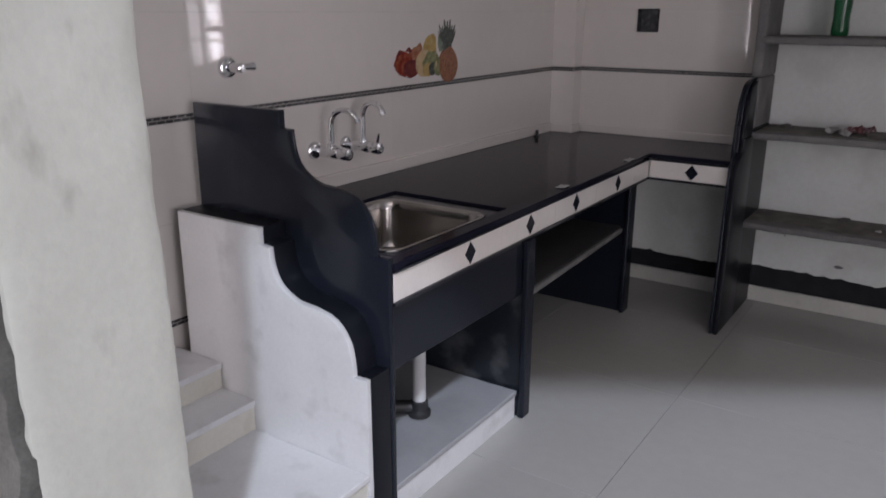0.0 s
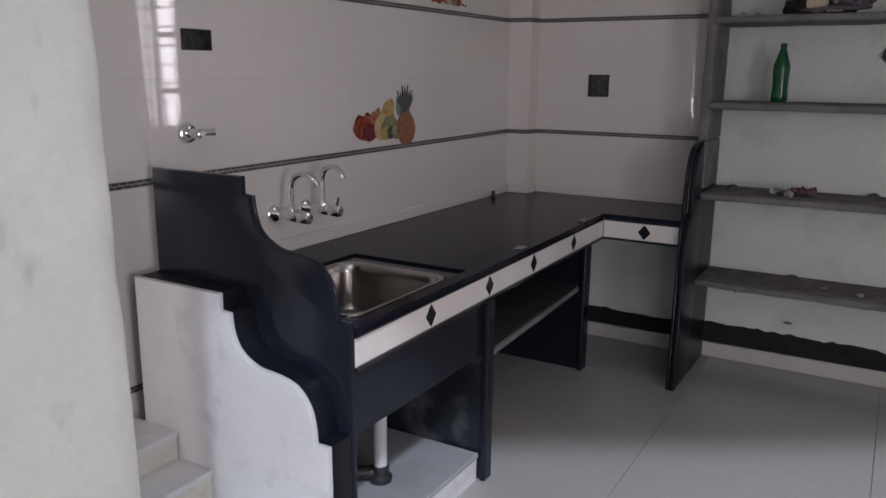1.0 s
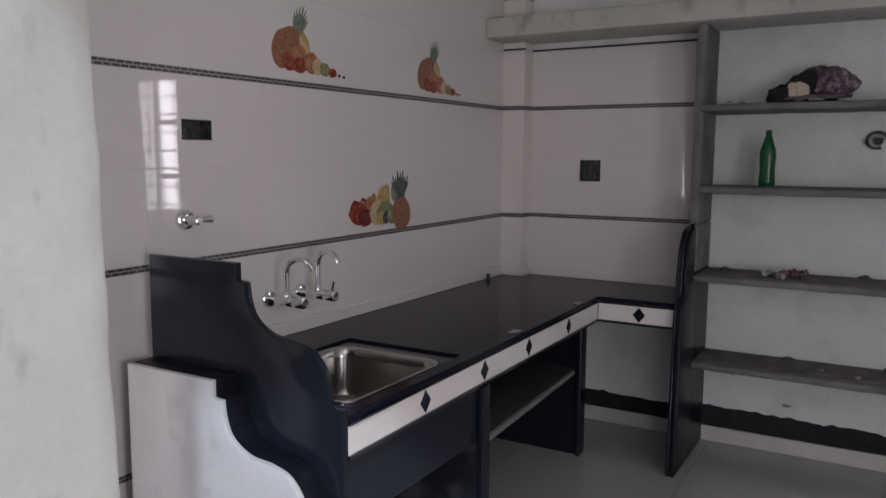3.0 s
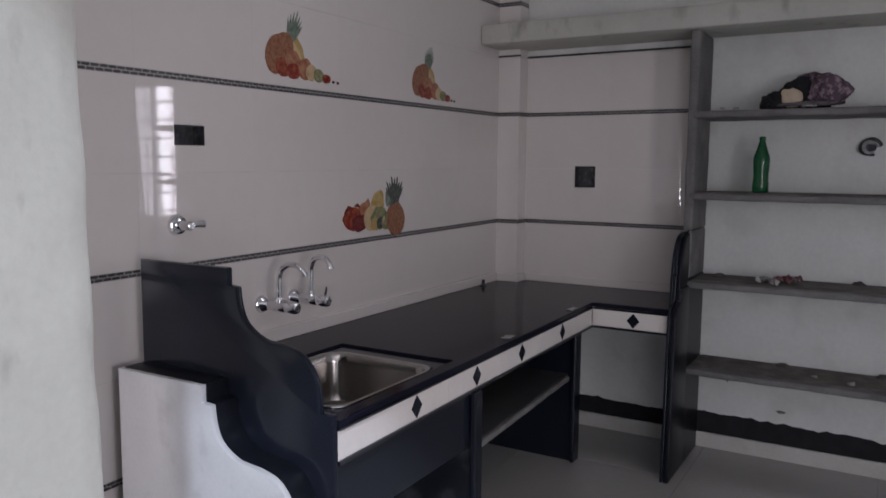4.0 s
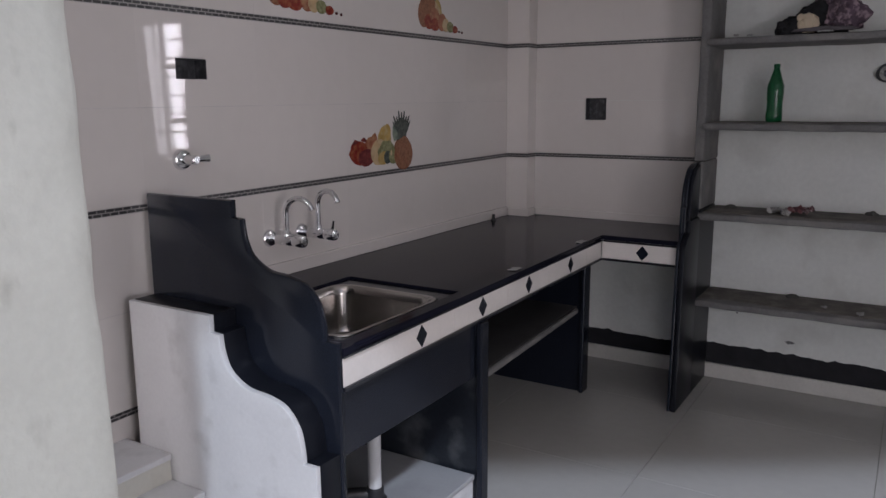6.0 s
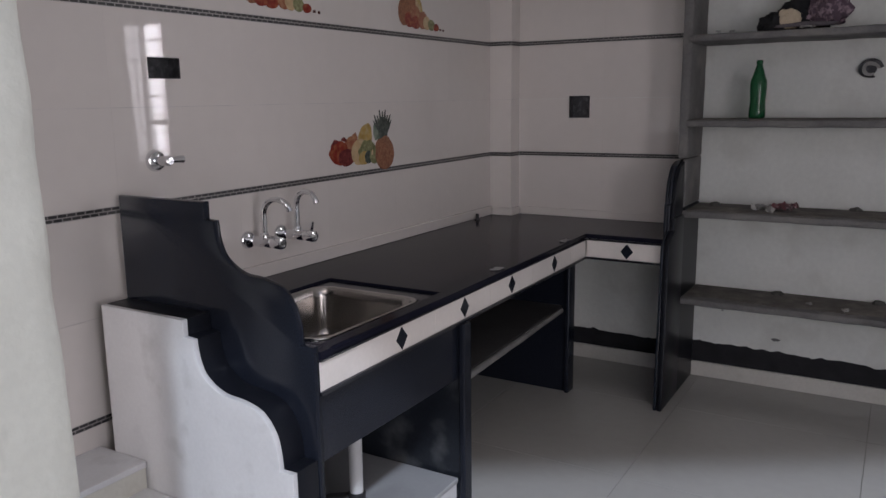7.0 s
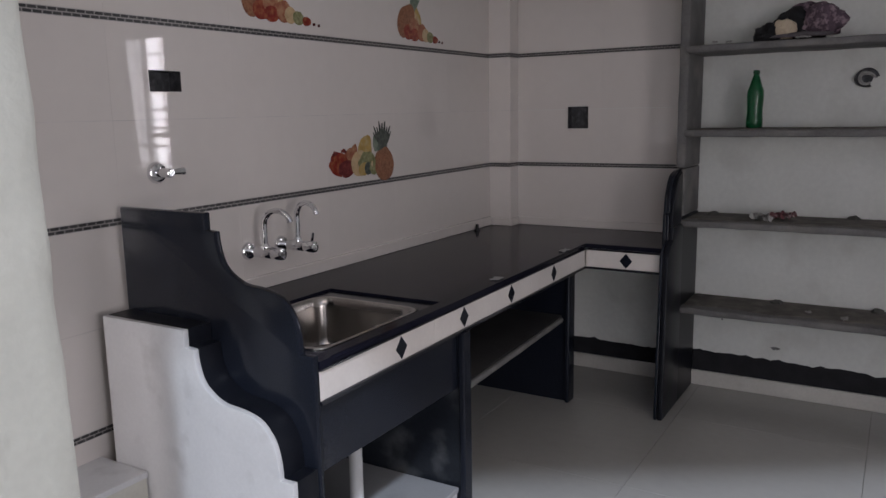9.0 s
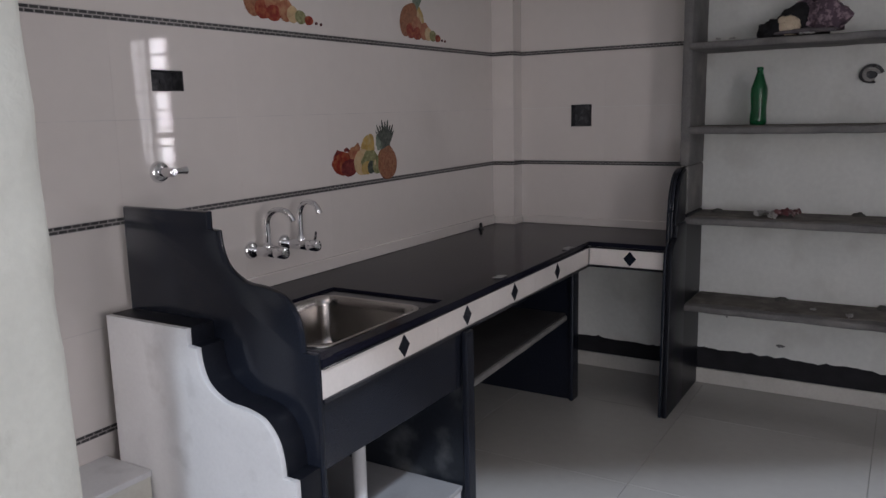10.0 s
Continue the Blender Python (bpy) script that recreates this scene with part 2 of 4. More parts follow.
def extrude_profile(bm, outline, place, lo, hi, bevel=0.0):
    """A slab with the given outline (pairs), from lo to hi along the third axis."""
    a = [bm.verts.new(place(u, v, lo)) for u, v in outline]
    b = [bm.verts.new(place(u, v, hi)) for u, v in outline]
    fa, fb = bm.faces.new(a), bm.faces.new(b)
    for i in range(len(a)):
        bm.faces.new((a[i - 1], a[i], b[i], b[i - 1]))
    if bevel:
        bmesh.ops.recalc_face_normals(bm, faces=bm.faces)
        bmesh.ops.bevel(bm, geom=list(fa.edges) + list(fb.edges), offset=bevel, segments=2, affect="EDGES", profile=0.5)


def rough_block(bm, dims, cell=0.04, amount=0.004, rate=9.0):
    """A block whose faces and edges are uneven, as hand-laid plaster is."""
    x0, x1, y0, y1, z0, z1 = dims
    block(bm, *dims, bevel=0.012)
    for axis, (lo, hi) in enumerate(((x0, x1), (y0, y1), (z0, z1))):
        for k in range(1, max(1, int((hi - lo) / cell))):
            co = [0, 0, 0]
            no = [0, 0, 0]
            co[axis], no[axis] = lo + (hi - lo) * k / max(1, int((hi - lo) / cell)), 1
            bmesh.ops.bisect_plane(bm, geom=bm.verts[:] + bm.edges[:] + bm.faces[:], plane_co=co, plane_no=no)
    for v in bm.verts:
        q = v.co * rate
        v.co += amount * Vector((noise.noise(q), noise.noise(q + Vector((7, 1, 3))), noise.noise(q + Vector((2, 9, 5)))))


# ---- the room: floor, walls, ceiling ----
ROOM_X, ROOM_Y, ROOM_H = 4.6, -7.0, 2.95
SWITCH_W = (-2.493, -2.364, 1.569, 1.637)
SWITCH_N = (0.443, 0.566, 1.392, 1.515)
OPENING = (2.90, 3.43, 0.7, 2.15)

floor = box_part("floor", (-0.25, ROOM_X + 0.23, ROOM_Y - 0.23, 0.23, -0.15, -0.004), M_JOINT)
tagged(floor, "pale glossy square floor tiles with thin grey joints", "floor", kind="structure")

bm = bmesh.new()
cells(bm, [ROOM_Y - 0.23, 0.0], [0, ROOM_H], lambda u, v, w: (w, u, v), (-0.25, -0.03), [SWITCH_W, (-4.9, -4.56, 1.03, 2.17)])
wall_west = tagged(finish("wall_west", bm, M_PAINT), "wall clad in glossy off-white tiles with dark borders", "wall", kind="structure")
bm = bmesh.new()
cells(bm, [-0.25, ROOM_X + 0.23], [0, ROOM_H], lambda u, v, w: (u, w, v), (0.0, 0.23), [SWITCH_N, OPENING])
wall_north = tagged(finish("wall_north", bm, M_SHELFWALL), "whitewashed back wall, tiled over the counter", "wall", kind="structure")
window = thing("window_1", (3.16, 0.05, 0.7), "barred steel window without glass", "window", kind="structure")
for x0, x1, z0, z1 in ((2.90, 2.93, 0.7, 2.15), (3.40, 3.43, 0.7, 2.15), (2.93, 3.40, 0.7, 0.73), (2.93, 3.40, 2.12, 2.15), (3.175, 3.2, 0.73, 2.12)):
    box_part("window_frame", (x0, x1, 0.03, 0.06, z0, z1), M_CEMENT, window, bevel=0.003)
for k in range(9):
    bm = bmesh.new()
    tube(bm, [(2.925, 0.045, 0.84 + 0.145 * k), (3.405, 0.045, 0.84 + 0.145 * k)], 0.008, 8)
    part("bar", bm, M_CEMENT, window)
for x in (3.0, 3.3):
    bm = bmesh.new()
    tube(bm, [(x, 0.062, 0.72), (x, 0.062, 2.13)], 0.006, 8)
    part("bar", bm, M_CEMENT, window)
bm = bmesh.new()
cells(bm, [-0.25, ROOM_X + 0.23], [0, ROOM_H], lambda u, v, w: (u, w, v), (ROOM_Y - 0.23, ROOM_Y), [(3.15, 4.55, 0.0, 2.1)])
tagged(finish("wall_south", bm, M_PAINT), "plain whitewashed wall out of view with an opening added for fill light", "wall", kind="structure")
# added unseen wall, whose slit holds the fill lamp for the marble
bm = bmesh.new()
cells(bm, [0.0, 0.85], [0, ROOM_H], lambda u, v, w: (u, w, v), (-5.12, -5.0), [(0.04, 0.28, 0.0, 2.05)])
tagged(finish("wall_entry", bm, M_PAINT), "plain whitewashed side wall added out of view with a slit for fill light", "wall", kind="structure")
# the hole is added for the east fill lamp
bm = bmesh.new()
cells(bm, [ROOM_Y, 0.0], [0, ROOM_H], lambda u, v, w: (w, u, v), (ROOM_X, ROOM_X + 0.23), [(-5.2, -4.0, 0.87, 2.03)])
tagged(finish("wall_east", bm, M_PAINT), "plain whitewashed unseen wall with an added hole for a fill lamp", "wall", kind="structure")
# added unseen backdrop, so the reflected window looks dim between its bars
tagged(box_part("neighbour_wall", (-2.0, 9.0, 2.6, 2.8, -0.15, 4.5), M_PAINT), "plain pale backdrop wall added beyond the window for its dim reflection", "wall", kind="structure")
# unseen ceiling: slanting edge and slot behind the camera placed to shape the sunlight
EDGE = [(x, -4.25 + 0.608 * (x - 1.96)) for x in (-0.25, ROOM_X + 0.23)]
bm = bmesh.new()
extrude_profile(bm, [(-0.25, 0.23), EDGE[0], EDGE[1], (ROOM_X + 0.23, 0.23)], lambda u, v, w: (u, v, w), ROOM_H, ROOM_H + 0.15)
extrude_profile(bm, [(-0.25, ROOM_Y - 0.23), (-0.25, EDGE[0][1] - 1.9), (ROOM_X + 0.23, EDGE[1][1] - 1.9), (ROOM_X + 0.23, ROOM_Y - 0.23)], lambda u, v, w: (u, v, w), ROOM_H, ROOM_H + 0.15)
tagged(finish("ceiling", bm, M_PAINT), "plain whitewashed ceiling slab out of view with a slot added to let sunlight in", "ceiling", kind="structure")
box_part("mortar_bed", (-0.03, -0.001, -3.43, 0.0, 0.425, 1.569), M_GROUT, wall_west)
box_part("mortar_bed", (-0.03, -0.001, -3.43, 0.0, 1.637, ROOM_H), M_GROUT, wall_west)
box_part("mortar_bed", (-0.03, -0.001, -3.43, SWITCH_W[0], 1.569, 1.637), M_GROUT, wall_west)
box_part("mortar_bed", (-0.03, -0.001, SWITCH_W[1], 0.0, 1.569, 1.637), M_GROUT, wall_west)

# stub of wall by the entrance, plastered and worn
bm = bmesh.new()
rough_block(bm, (0.26, 0.9, -3.71, -3.43, 0, ROOM_H), 0.045, 0.005)
for v in bm.verts:
    v.co.x -= 0.03 * (v.co.z - 0.75)
stub = tagged(finish("wall_stub", bm, M_PLASTER, smooth=True), "whitewashed plaster wall end with stains and chipped edges", "wall", kind="structure")
bm = bmesh.new()
rough_block(bm, (0.27, 0.893, -3.735, -3.692, 0, ROOM_H), 0.035, 0.013, 17)
for v in bm.verts:
    v.co.x -= 0.03 * (v.co.z - 0.75)
part("bare_render", bm, M_RENDER, stub, "bare grey cement render", smooth=True)

# loft slab over the back wall
bm = bmesh.new()
rough_block(bm, (0.0, 2.8, -0.35, 0.0, 2.18, 2.288), 0.09, 0.003, 6)
tagged(finish("loft_slab", bm, M_PLASTER, smooth=True), "whitewashed concrete loft slab along the back wall", "loft", kind="structure")

# pilaster in the corner
PIL = (0.0, 0.136, -0.115, 0.0)
pilaster = tagged(box_part("pilaster", (0, PIL[1] - 0.006, PIL[2] + 0.006, 0, 0, ROOM_H), M_GROUT), "narrow tiled corner pilaster with dark borders", "pillar", kind="structure")

# ---- end panels and counter ----
CT = 0.83
# the scalloped outline shared by the end panel and the marble cheek
SCALLOP = smooth_line([(0.454, 1.165), (0.462, 1.11), (0.487, 1.062), (0.548, 1.027), (0.625, 1.018), (0.688, 0.998), (0.73, 0.95), (0.746, 0.895), (0.75, 0.849)], 5)


def cheek(drop, foot):
    return [(0.05 if drop == 0 else 0.068, foot), (0.05 if drop == 0 else 0.068, 1.217 - drop), (0.418, 1.217 - drop), (0.418, 1.168 - drop), *[(u, v - drop) for u, v in SCALLOP], (0.795, 0.85 - drop), (0.80, foot)]


end_panel = thing("end_panel", (0.4, -2.66, 0), "polished black granite counter end panel with a scalloped top edge", "panel", "counter end panels")
bm = bmesh.new()
extrude_profile(bm, cheek(0, 0.0), lambda u, v, w: (u, w, v), -2.682, -2.656, 0.008)
part("slab", bm, M_GRANITE, end_panel, smooth=True)
bm = bmesh.new()
extrude_profile(bm, cheek(0.317, 0.0), lambda u, v, w: (u, w, v), -2.7645, -2.6825, 0.003)
part("core", bm, M_CORE, end_panel, "dull black stone ledge", smooth=True)

marble_cheek = thing("marble_panel", (0.4, -2.76, 0), "white marble side panel with a scalloped top edge beside the steps", "panel")
bm = bmesh.new()
extrude_profile(bm, cheek(0.317, 0.0), lambda u, v, w: (u, w, v), -2.785, -2.765, 0.003)
part("slab", bm, M_MARBLE, marble_cheek, smooth=True)


# the far end panel
def far_profile(back, top):
    crest = smooth_line([(-0.33, 1.195), (-0.40, 1.175), (-0.45, 1.125), (-0.478, 1.06), (-0.485, 1.0)], 4)
    return [(back, 0.0), (back, top), *crest, (-0.497, 0.99), (-0.505, 0.87), (-0.555, 0.845), (-0.59, 0.8), (-0.617, 0.0)]


far_panel = thing("end_panel", (1.15, -0.32, 0), "polished black granite counter end panel with rounded top, by the shelves", "panel", "counter end panels")
bm = bmesh.new()
extrude_profile(bm, far_profile(-0.003, 1.195), lambda u, v, w: (w, u, v), 1.143, 1.1585, 0.004)
part("slab", bm, M_GRANITE, far_panel, smooth=True)
bm = bmesh.new()
extrude_profile(bm, [(-0.322, 0.0), (-0.322, 0.93), (-0.50, 0.93), (-0.505, 0.87), (-0.555, 0.845), (-0.59, 0.8), (-0.617, 0.0)], lambda u, v, w: (w, u, v), 1.159, 1.186, 0.006)
part("facing", bm, M_CORE, far_panel, smooth=True)
bm = bmesh.new()
extrude_profile(bm, [(-0.322, 0.9305), (-0.322, 1.185), (-0.345, 1.18), *smooth_line([(-0.40, 1.165), (-0.445, 1.115), (-0.471, 1.055), (-0.478, 1.0)], 4), (-0.49, 0.985), (-0.495, 0.9305)], lambda u, v, w: (w, u, v), 1.159, 1.176, 0.004)
part("facing", bm, M_CORE, far_panel, smooth=True)


def draw_in(bm, beyond, start, rate):
    """Lets a front edge run in towards the corner."""
    for v in bm.verts:
        if v.co.x > beyond:
            v.co.x -= rate * (v.co.y - start)


def lean(bm):
    """The long front runs in a little towards the corner."""
    for v in bm.verts:
        if v.co.x > 0.5 and v.co.y < -0.5:
            v.co.x -= 0.016 * (v.co.y + 2.66)


SINK_HOLE = (0.245, 0.748, -2.60, -1.93)
counter = thing("counter", (0.4, -1.3, CT), "L-shaped black granite kitchen counter with a polished rounded edge", "counter")
bm = bmesh.new()
cells(bm, [0.0, 0.797], [-2.6555, -0.53], lambda u, v, w: (u, v, w), (CT - 0.022, CT), [SINK_HOLE])
lean(bm)
bmesh.ops.bevel(bm, geom=[e for e in bm.edges if all(v.co.x > 0.75 for v in e.verts) and abs(e.verts[0].co.z - e.verts[1].co.z) < 0.001 and e.calc_length() > 0.3], offset=0.009, segments=3, affect="EDGES")
part("long_top", bm, M_COUNTER, counter)
bm = bmesh.new()
cells(bm, [0.0, 1.1425], [-0.53, 0.0], lambda u, v, w: (u, v, w), (CT - 0.022, CT))
part("short_top", bm, M_COUNTER, counter)
bm = bmesh.new()
cells(bm, [SINK_HOLE[0] + 0.002, SINK_HOLE[1] - 0.002], [SINK_HOLE[2] + 0.002, SINK_HOLE[3] - 0.002], lambda u, v, w: (u, v, w), (CT - 0.024, CT - 0.009), [(0.285, 0.715, -2.56, -2.03)])
part("sink_deck", bm, M_GRANITE, counter)

# cream band under the counter edge, with black lozenges
band = thing("edge_band", (0.79, -1.6, 0.76), "cream tile band with black diamond insets under the counter edge", "trim")


def run_along(name, dims, material, parent, bevel=0.0015):
    bm = bmesh.new()
    block(bm, *dims, bevel=bevel, segments=3)
    lean(bm)
    return finish(name, bm, material, parent)


LOZ_Y = [-2.25, -1.832, -1.427, -0.965]
edges_y = [-2.6555] + [y + 0.209 for y in LOZ_Y[:-1]] + [-0.756, -0.545]
for a, b in zip(edges_y, edges_y[1:]):
    run_along("band_tile", (0.775, 0.792, a + 0.0006, b - 0.0006, 0.716, 0.799), M_BAND, band)
for z0, z1 in ((0.800, 0.807), (0.704, 0.7155)):
    run_along("pencil_strip", (0.775, 0.799, -2.6555, -0.54, z0, z1), M_POLISH, band, 0.003)
for y in LOZ_Y:
    bm = bmesh.new()
    extrude_profile(bm, [(y - 0.032, 0.757), (y, 0.720), (y + 0.032, 0.757), (y, 0.795)], lambda u, v, w: (w, u, v), 0.79, 0.7935)
    lean(bm)
    part("lozenge", bm, M_GRANITE, band)
box_part("band_tile", (0.762, 1.142, -0.543, -0.526, 0.716, 0.799), M_BAND, band, bevel=0.0015)
for z0, z1 in ((0.800, 0.807), (0.704, 0.7155)):
    box_part("pencil_strip", (0.765, 1.142, -0.547, -0.526, z0, z1), M_POLISH, band, bevel=0.003)
bm = bmesh.new()
extrude_profile(bm, [(0.936, 0.757), (0.968, 0.720), (1.0, 0.757), (0.968, 0.795)], lambda u, v, w: (u, w, v), -0.5445, -0.5415)
part("lozenge", bm, M_GRANITE, band)

# under the counter
apron = thing("sink_apron", (0.77, -2.25, 0.55), "black granite apron panel below the sink", "panel")
bm = bmesh.new()
block(bm, 0.752, 0.772, -2.6555, -1.873, 0.50, 0.704, bevel=0.002)
part("board", bm, M_GRANITE, apron)

sink_leg = thing("slab_support", (0.4, -1.88, 0), "black granite slab support under the counter beside the sink", "support", "counter legs")
box_part("slab", (0.0, 0.772, -1.86, -1.83, 0, 0.704), M_SMEAR, sink_leg, bevel=0.003)
box_part("front_strip", (0.7725, 0.797, -1.872, -1.815, 0, 0.704), M_GRANITE, sink_leg, bevel=0.006)
corner_leg = thing("slab_support", (0.4, -0.54, 0), "black granite slab support under the counter corner", "support", "counter legs")
box_part("slab", (0.0, 0.68, -0.585, -0.555, 0, 0.704), M_GRANITE, corner_leg, bevel=0.003)
box_part("front_strip", (0.68, 0.702, -0.61, -0.53, 0, 0.704), M_GRANITE, corner_leg, bevel=0.006)
bm = bmesh.new()
extrude_profile(bm, [(-0.02, CT + 0.001), (-0.02, 1.19), *smooth_line([(-0.33, 1.19), (-0.40, 1.17), (-0.45, 1.12), (-0.478, 1.058), (-0.485, 1.0)], 4), (-0.495, 0.99), (-0.502, CT + 0.001)], lambda u, v, w: (w, u, v), 1.1285, 1.1425, 0.003)
part("inner_facing", bm, M_GRANITE, far_panel, smooth=True)
under = thing("under_shelf", (0.35, -1.2, 0.44), "dark stone shelf with a pale rough edge under the counter", "shelf")
bm = bmesh.new()
block(bm, 0.0, 0.715, -1.829, -0.586, 0.432, 0.46, bevel=0.002)
draw_in(bm, 0.5, -1.83, 0.05)
part("board", bm, M_DARKSTONE, under)
bm = bmesh.new()
rough_block(bm, (0.7155, 0.738, -1.829, -0.615, 0.43, 0.459), 0.05, 0.002, 14)
draw_in(bm, 0.5, -1.83, 0.05)
part("edge", bm, M_CEMENT, under, "pale rough cement edge", smooth=True)

plinth = thing("sink_plinth", (0.4, -2.3, 0), "low stone plinth with a white front under the sink", "plinth")
box_part("top_slab", (0.0, 0.77, -2.6555, -1.8735, 0.094, 0.114), M_KOTA, plinth, bevel=0.003)
box_part("riser", (0.0, 0.762, -2.6555, -1.8735, 0, 0.094), M_MARBLE, plinth)

# steps beside the marble panel
steps = thing("steps", (0.4, -3.1, 0), "small flight of white marble steps against the tiled wall", "steps")
for x0, x1, z in ((0.345, 0.80, 0.248), (0.20, 0.357, 0.349), (0.0, 0.217, 0.437)):
    box_part("tread", (x0, x1, -3.43, -2.786, z - 0.02, z), M_MARBLE, steps, bevel=0.003)
for x0, x1, z0, z1 in ((0.0, 0.79, 0.0, 0.228), (0.0, 0.35, 0.248, 0.329), (0.0, 0.21, 0.349, 0.417)):
    box_part("riser", (x0, x1, -3.428, -2.7865, z0, z1), M_CREAM, steps, "cream-washed riser")

# ---- shelves ----
rack = thing("shelf_support", (1.17, -0.16, 0), "rough grey cement upright carrying the wall shelves", "upright")
bm = bmesh.new()
rough_block(bm, (1.137, 1.184, -0.315, -0.001, 1.2, 2.179), 0.06, 0.0025, 12)
part("slab", bm, M_CEMENT, rack, smooth=True)
bm = bmesh.new()
rough_block(bm, (1.1605, 1.184, -0.315, -0.001, 0.96, 1.2), 0.06, 0.0012, 12)
part("slab", bm, M_CEMENT, rack, smooth=True)
box_part("cladding", (1.159, 1.184, -0.3215, -0.001, 0, 0.959), M_CORE, rack, "black stone facing", bevel=0.002)
for z in (0.505, 0.948, 1.388, 1.786):
    bm = bmesh.new()
    rough_block(bm, (1.166 if z < 1 else 1.17, 2.719, -0.34, -0.001, z - 0.034, z), 0.07, 0.004, 11)
    sh = thing("wall_shelf", (1.9, -0.17, z - 0.034), "rough grey cement wall shelf with brown dust and debris" if z < 1 else "rough grey cement wall shelf with a worn edge", "shelf", "wall shelves")
    part("slab", bm, M_CEMENT, sh, smooth=True)
    bm = bmesh.new()
    back = [(1.19 + 0.03 * k, -0.004) for k in range(51)]
    front = [(x, -0.285 - 0.03 * noise.noise(Vector((x * 5, z * 9, 0))) - 0.016 * noise.noise(Vector((x * 19, z, 3)))) for x, _ in back]
    extrude_profile(bm, back + front[::-1], lambda u, v, w: (u, v, w), z - 0.001, z + 0.0035)
    part("dust", bm, M_DUST, sh, "brown layer of dust")

# bare band and skirting at the foot of the back wall
bm = bmesh.new()
xs = [0.2 + 0.02 * k for k in range(int((2.71 - 0.2) / 0.02))]
top = [(x, (0.195 if x > 1.15 else 0.17) - 0.012 * (x - 1.2) + 0.014 * noise.noise(Vector((x * 6, 2, 1))) + 0.012 * noise.noise(Vector((x * 25, 5, 1)))) for x in xs]
extrude_profile(bm, [(xs[0], 0.082), *top, (xs[-1], 0.082)], lambda u, v, w: (u, w, v), -0.005, 0.0)
part("bare_band", bm, M_BASEBAND, wall_north, "bare black unplastered band")
tagged(box_part("baseboard", (0.0, 2.719, -0.012, -0.0002, 0, 0.08), M_SKIRT, bevel=0.002), "pale tile skirting along the back wall", "skirting", kind="structure")


# ---- sink, pipes and taps ----
def ring_rect(x0, x1, y0, y1, r, z, n=6):
    pts = []
    for cx, cy, a0 in ((x1 - r, y1 - r, 0), (x0 + r, y1 - r, 90), (x0 + r, y0 + r, 180), (x1 - r, y0 + r, 270)):
        for k in range(n + 1):
            a = radians(a0 + 90 * k / n)
            pts.append((cx + r * math.cos(a), cy + r * math.sin(a), z))
    return pts


def loft(bm, rings, close=False):
    vs = [[bm.verts.new(p) for p in ring] for ring in rings]
    for a, b in zip(vs, vs[1:]):
        for k in range(len(a)):
            bm.faces.new((a[k - 1], a[k], b[k], b[k - 1]))
    if close:
        bm.faces.new(vs[-1])


sink = thing("kitchen_sink", (0.5, -2.3, 0.65), "stained stainless steel sink bowl set into the counter", "sink")
X0, X1, Y0, Y1, Z = 0.29, 0.71, -2.555, -2.035, CT - 0.008
bm = bmesh.new()
loft(bm, [ring_rect(X0 - 0.017, X1 + 0.017, Y0 - 0.017, Y1 + 0.017, 0.07, Z), ring_rect(X0 - 0.016, X1 + 0.016, Y0 - 0.016, Y1 + 0.016, 0.07, Z + 0.004),
          ring_rect(X0 - 0.004, X1 + 0.004, Y0 - 0.004, Y1 + 0.004, 0.066, Z + 0.004), ring_rect(X0, X1, Y0, Y1, 0.064, Z), ring_rect(X0 + 0.006, X1 - 0.006, Y0 + 0.006, Y1 - 0.006, 0.06, Z - 0.03),
          ring_rect(X0 + 0.012, X1 - 0.012, Y0 + 0.012, Y1 - 0.012, 0.06, Z - 0.14), ring_rect(X0 + 0.02, X1 - 0.02, Y0 + 0.02, Y1 - 0.02, 0.06, Z - 0.165),
          ring_rect(X0 + 0.045, X1 - 0.045, Y0 + 0.045, Y1 - 0.045, 0.05, Z - 0.178), ring_rect(0.48, 0.52, -2.32, -2.28, 0.0199, Z - 0.182)], True)
bowl = part("bowl", bm, M_STEEL, sink, smooth=True)
bm = bmesh.new()
lathe(bm, [(0.042, 0), (0.042, 0.003), (0.03, 0.004), (0.028, 0.001)], pose(0.5, -2.3, Z - 0.181))
part("drain", bm, M_CHROME, sink, "round steel drain")

WX, WY, WZ = 0.575, -2.235, 0.115
waste = thing("waste_pipe", (WX, WY, WZ), "pale plastic waste pipe with a black elbow under the sink", "pipe")
bm = bmesh.new()
tube(bm, [(WX, WY, WZ + 0.05), (WX, WY, 0.642)], 0.0235, 16)
part("pipe", bm, M_PVC, waste, smooth=True)
bm = bmesh.new()
lathe(bm, [(0.03, 0.0), (0.04, 0.004), (0.041, 0.02), (0.031, 0.028), (0.031, 0.058), (0.026, 0.062)], pose(WX, WY, WZ))
part("trap", bm, M_BLACK, waste, "black plastic trap", smooth=True)
bm = bmesh.new()
tube(bm, [(WX - 0.02, WY - 0.01, WZ + 0.032), (WX - 0.07, WY - 0.05, WZ + 0.034), (WX - 0.13, WY - 0.14, WZ + 0.027)], 0.024, 14)
part("elbow", bm, M_BLACK, waste, "black plastic elbow", smooth=True)


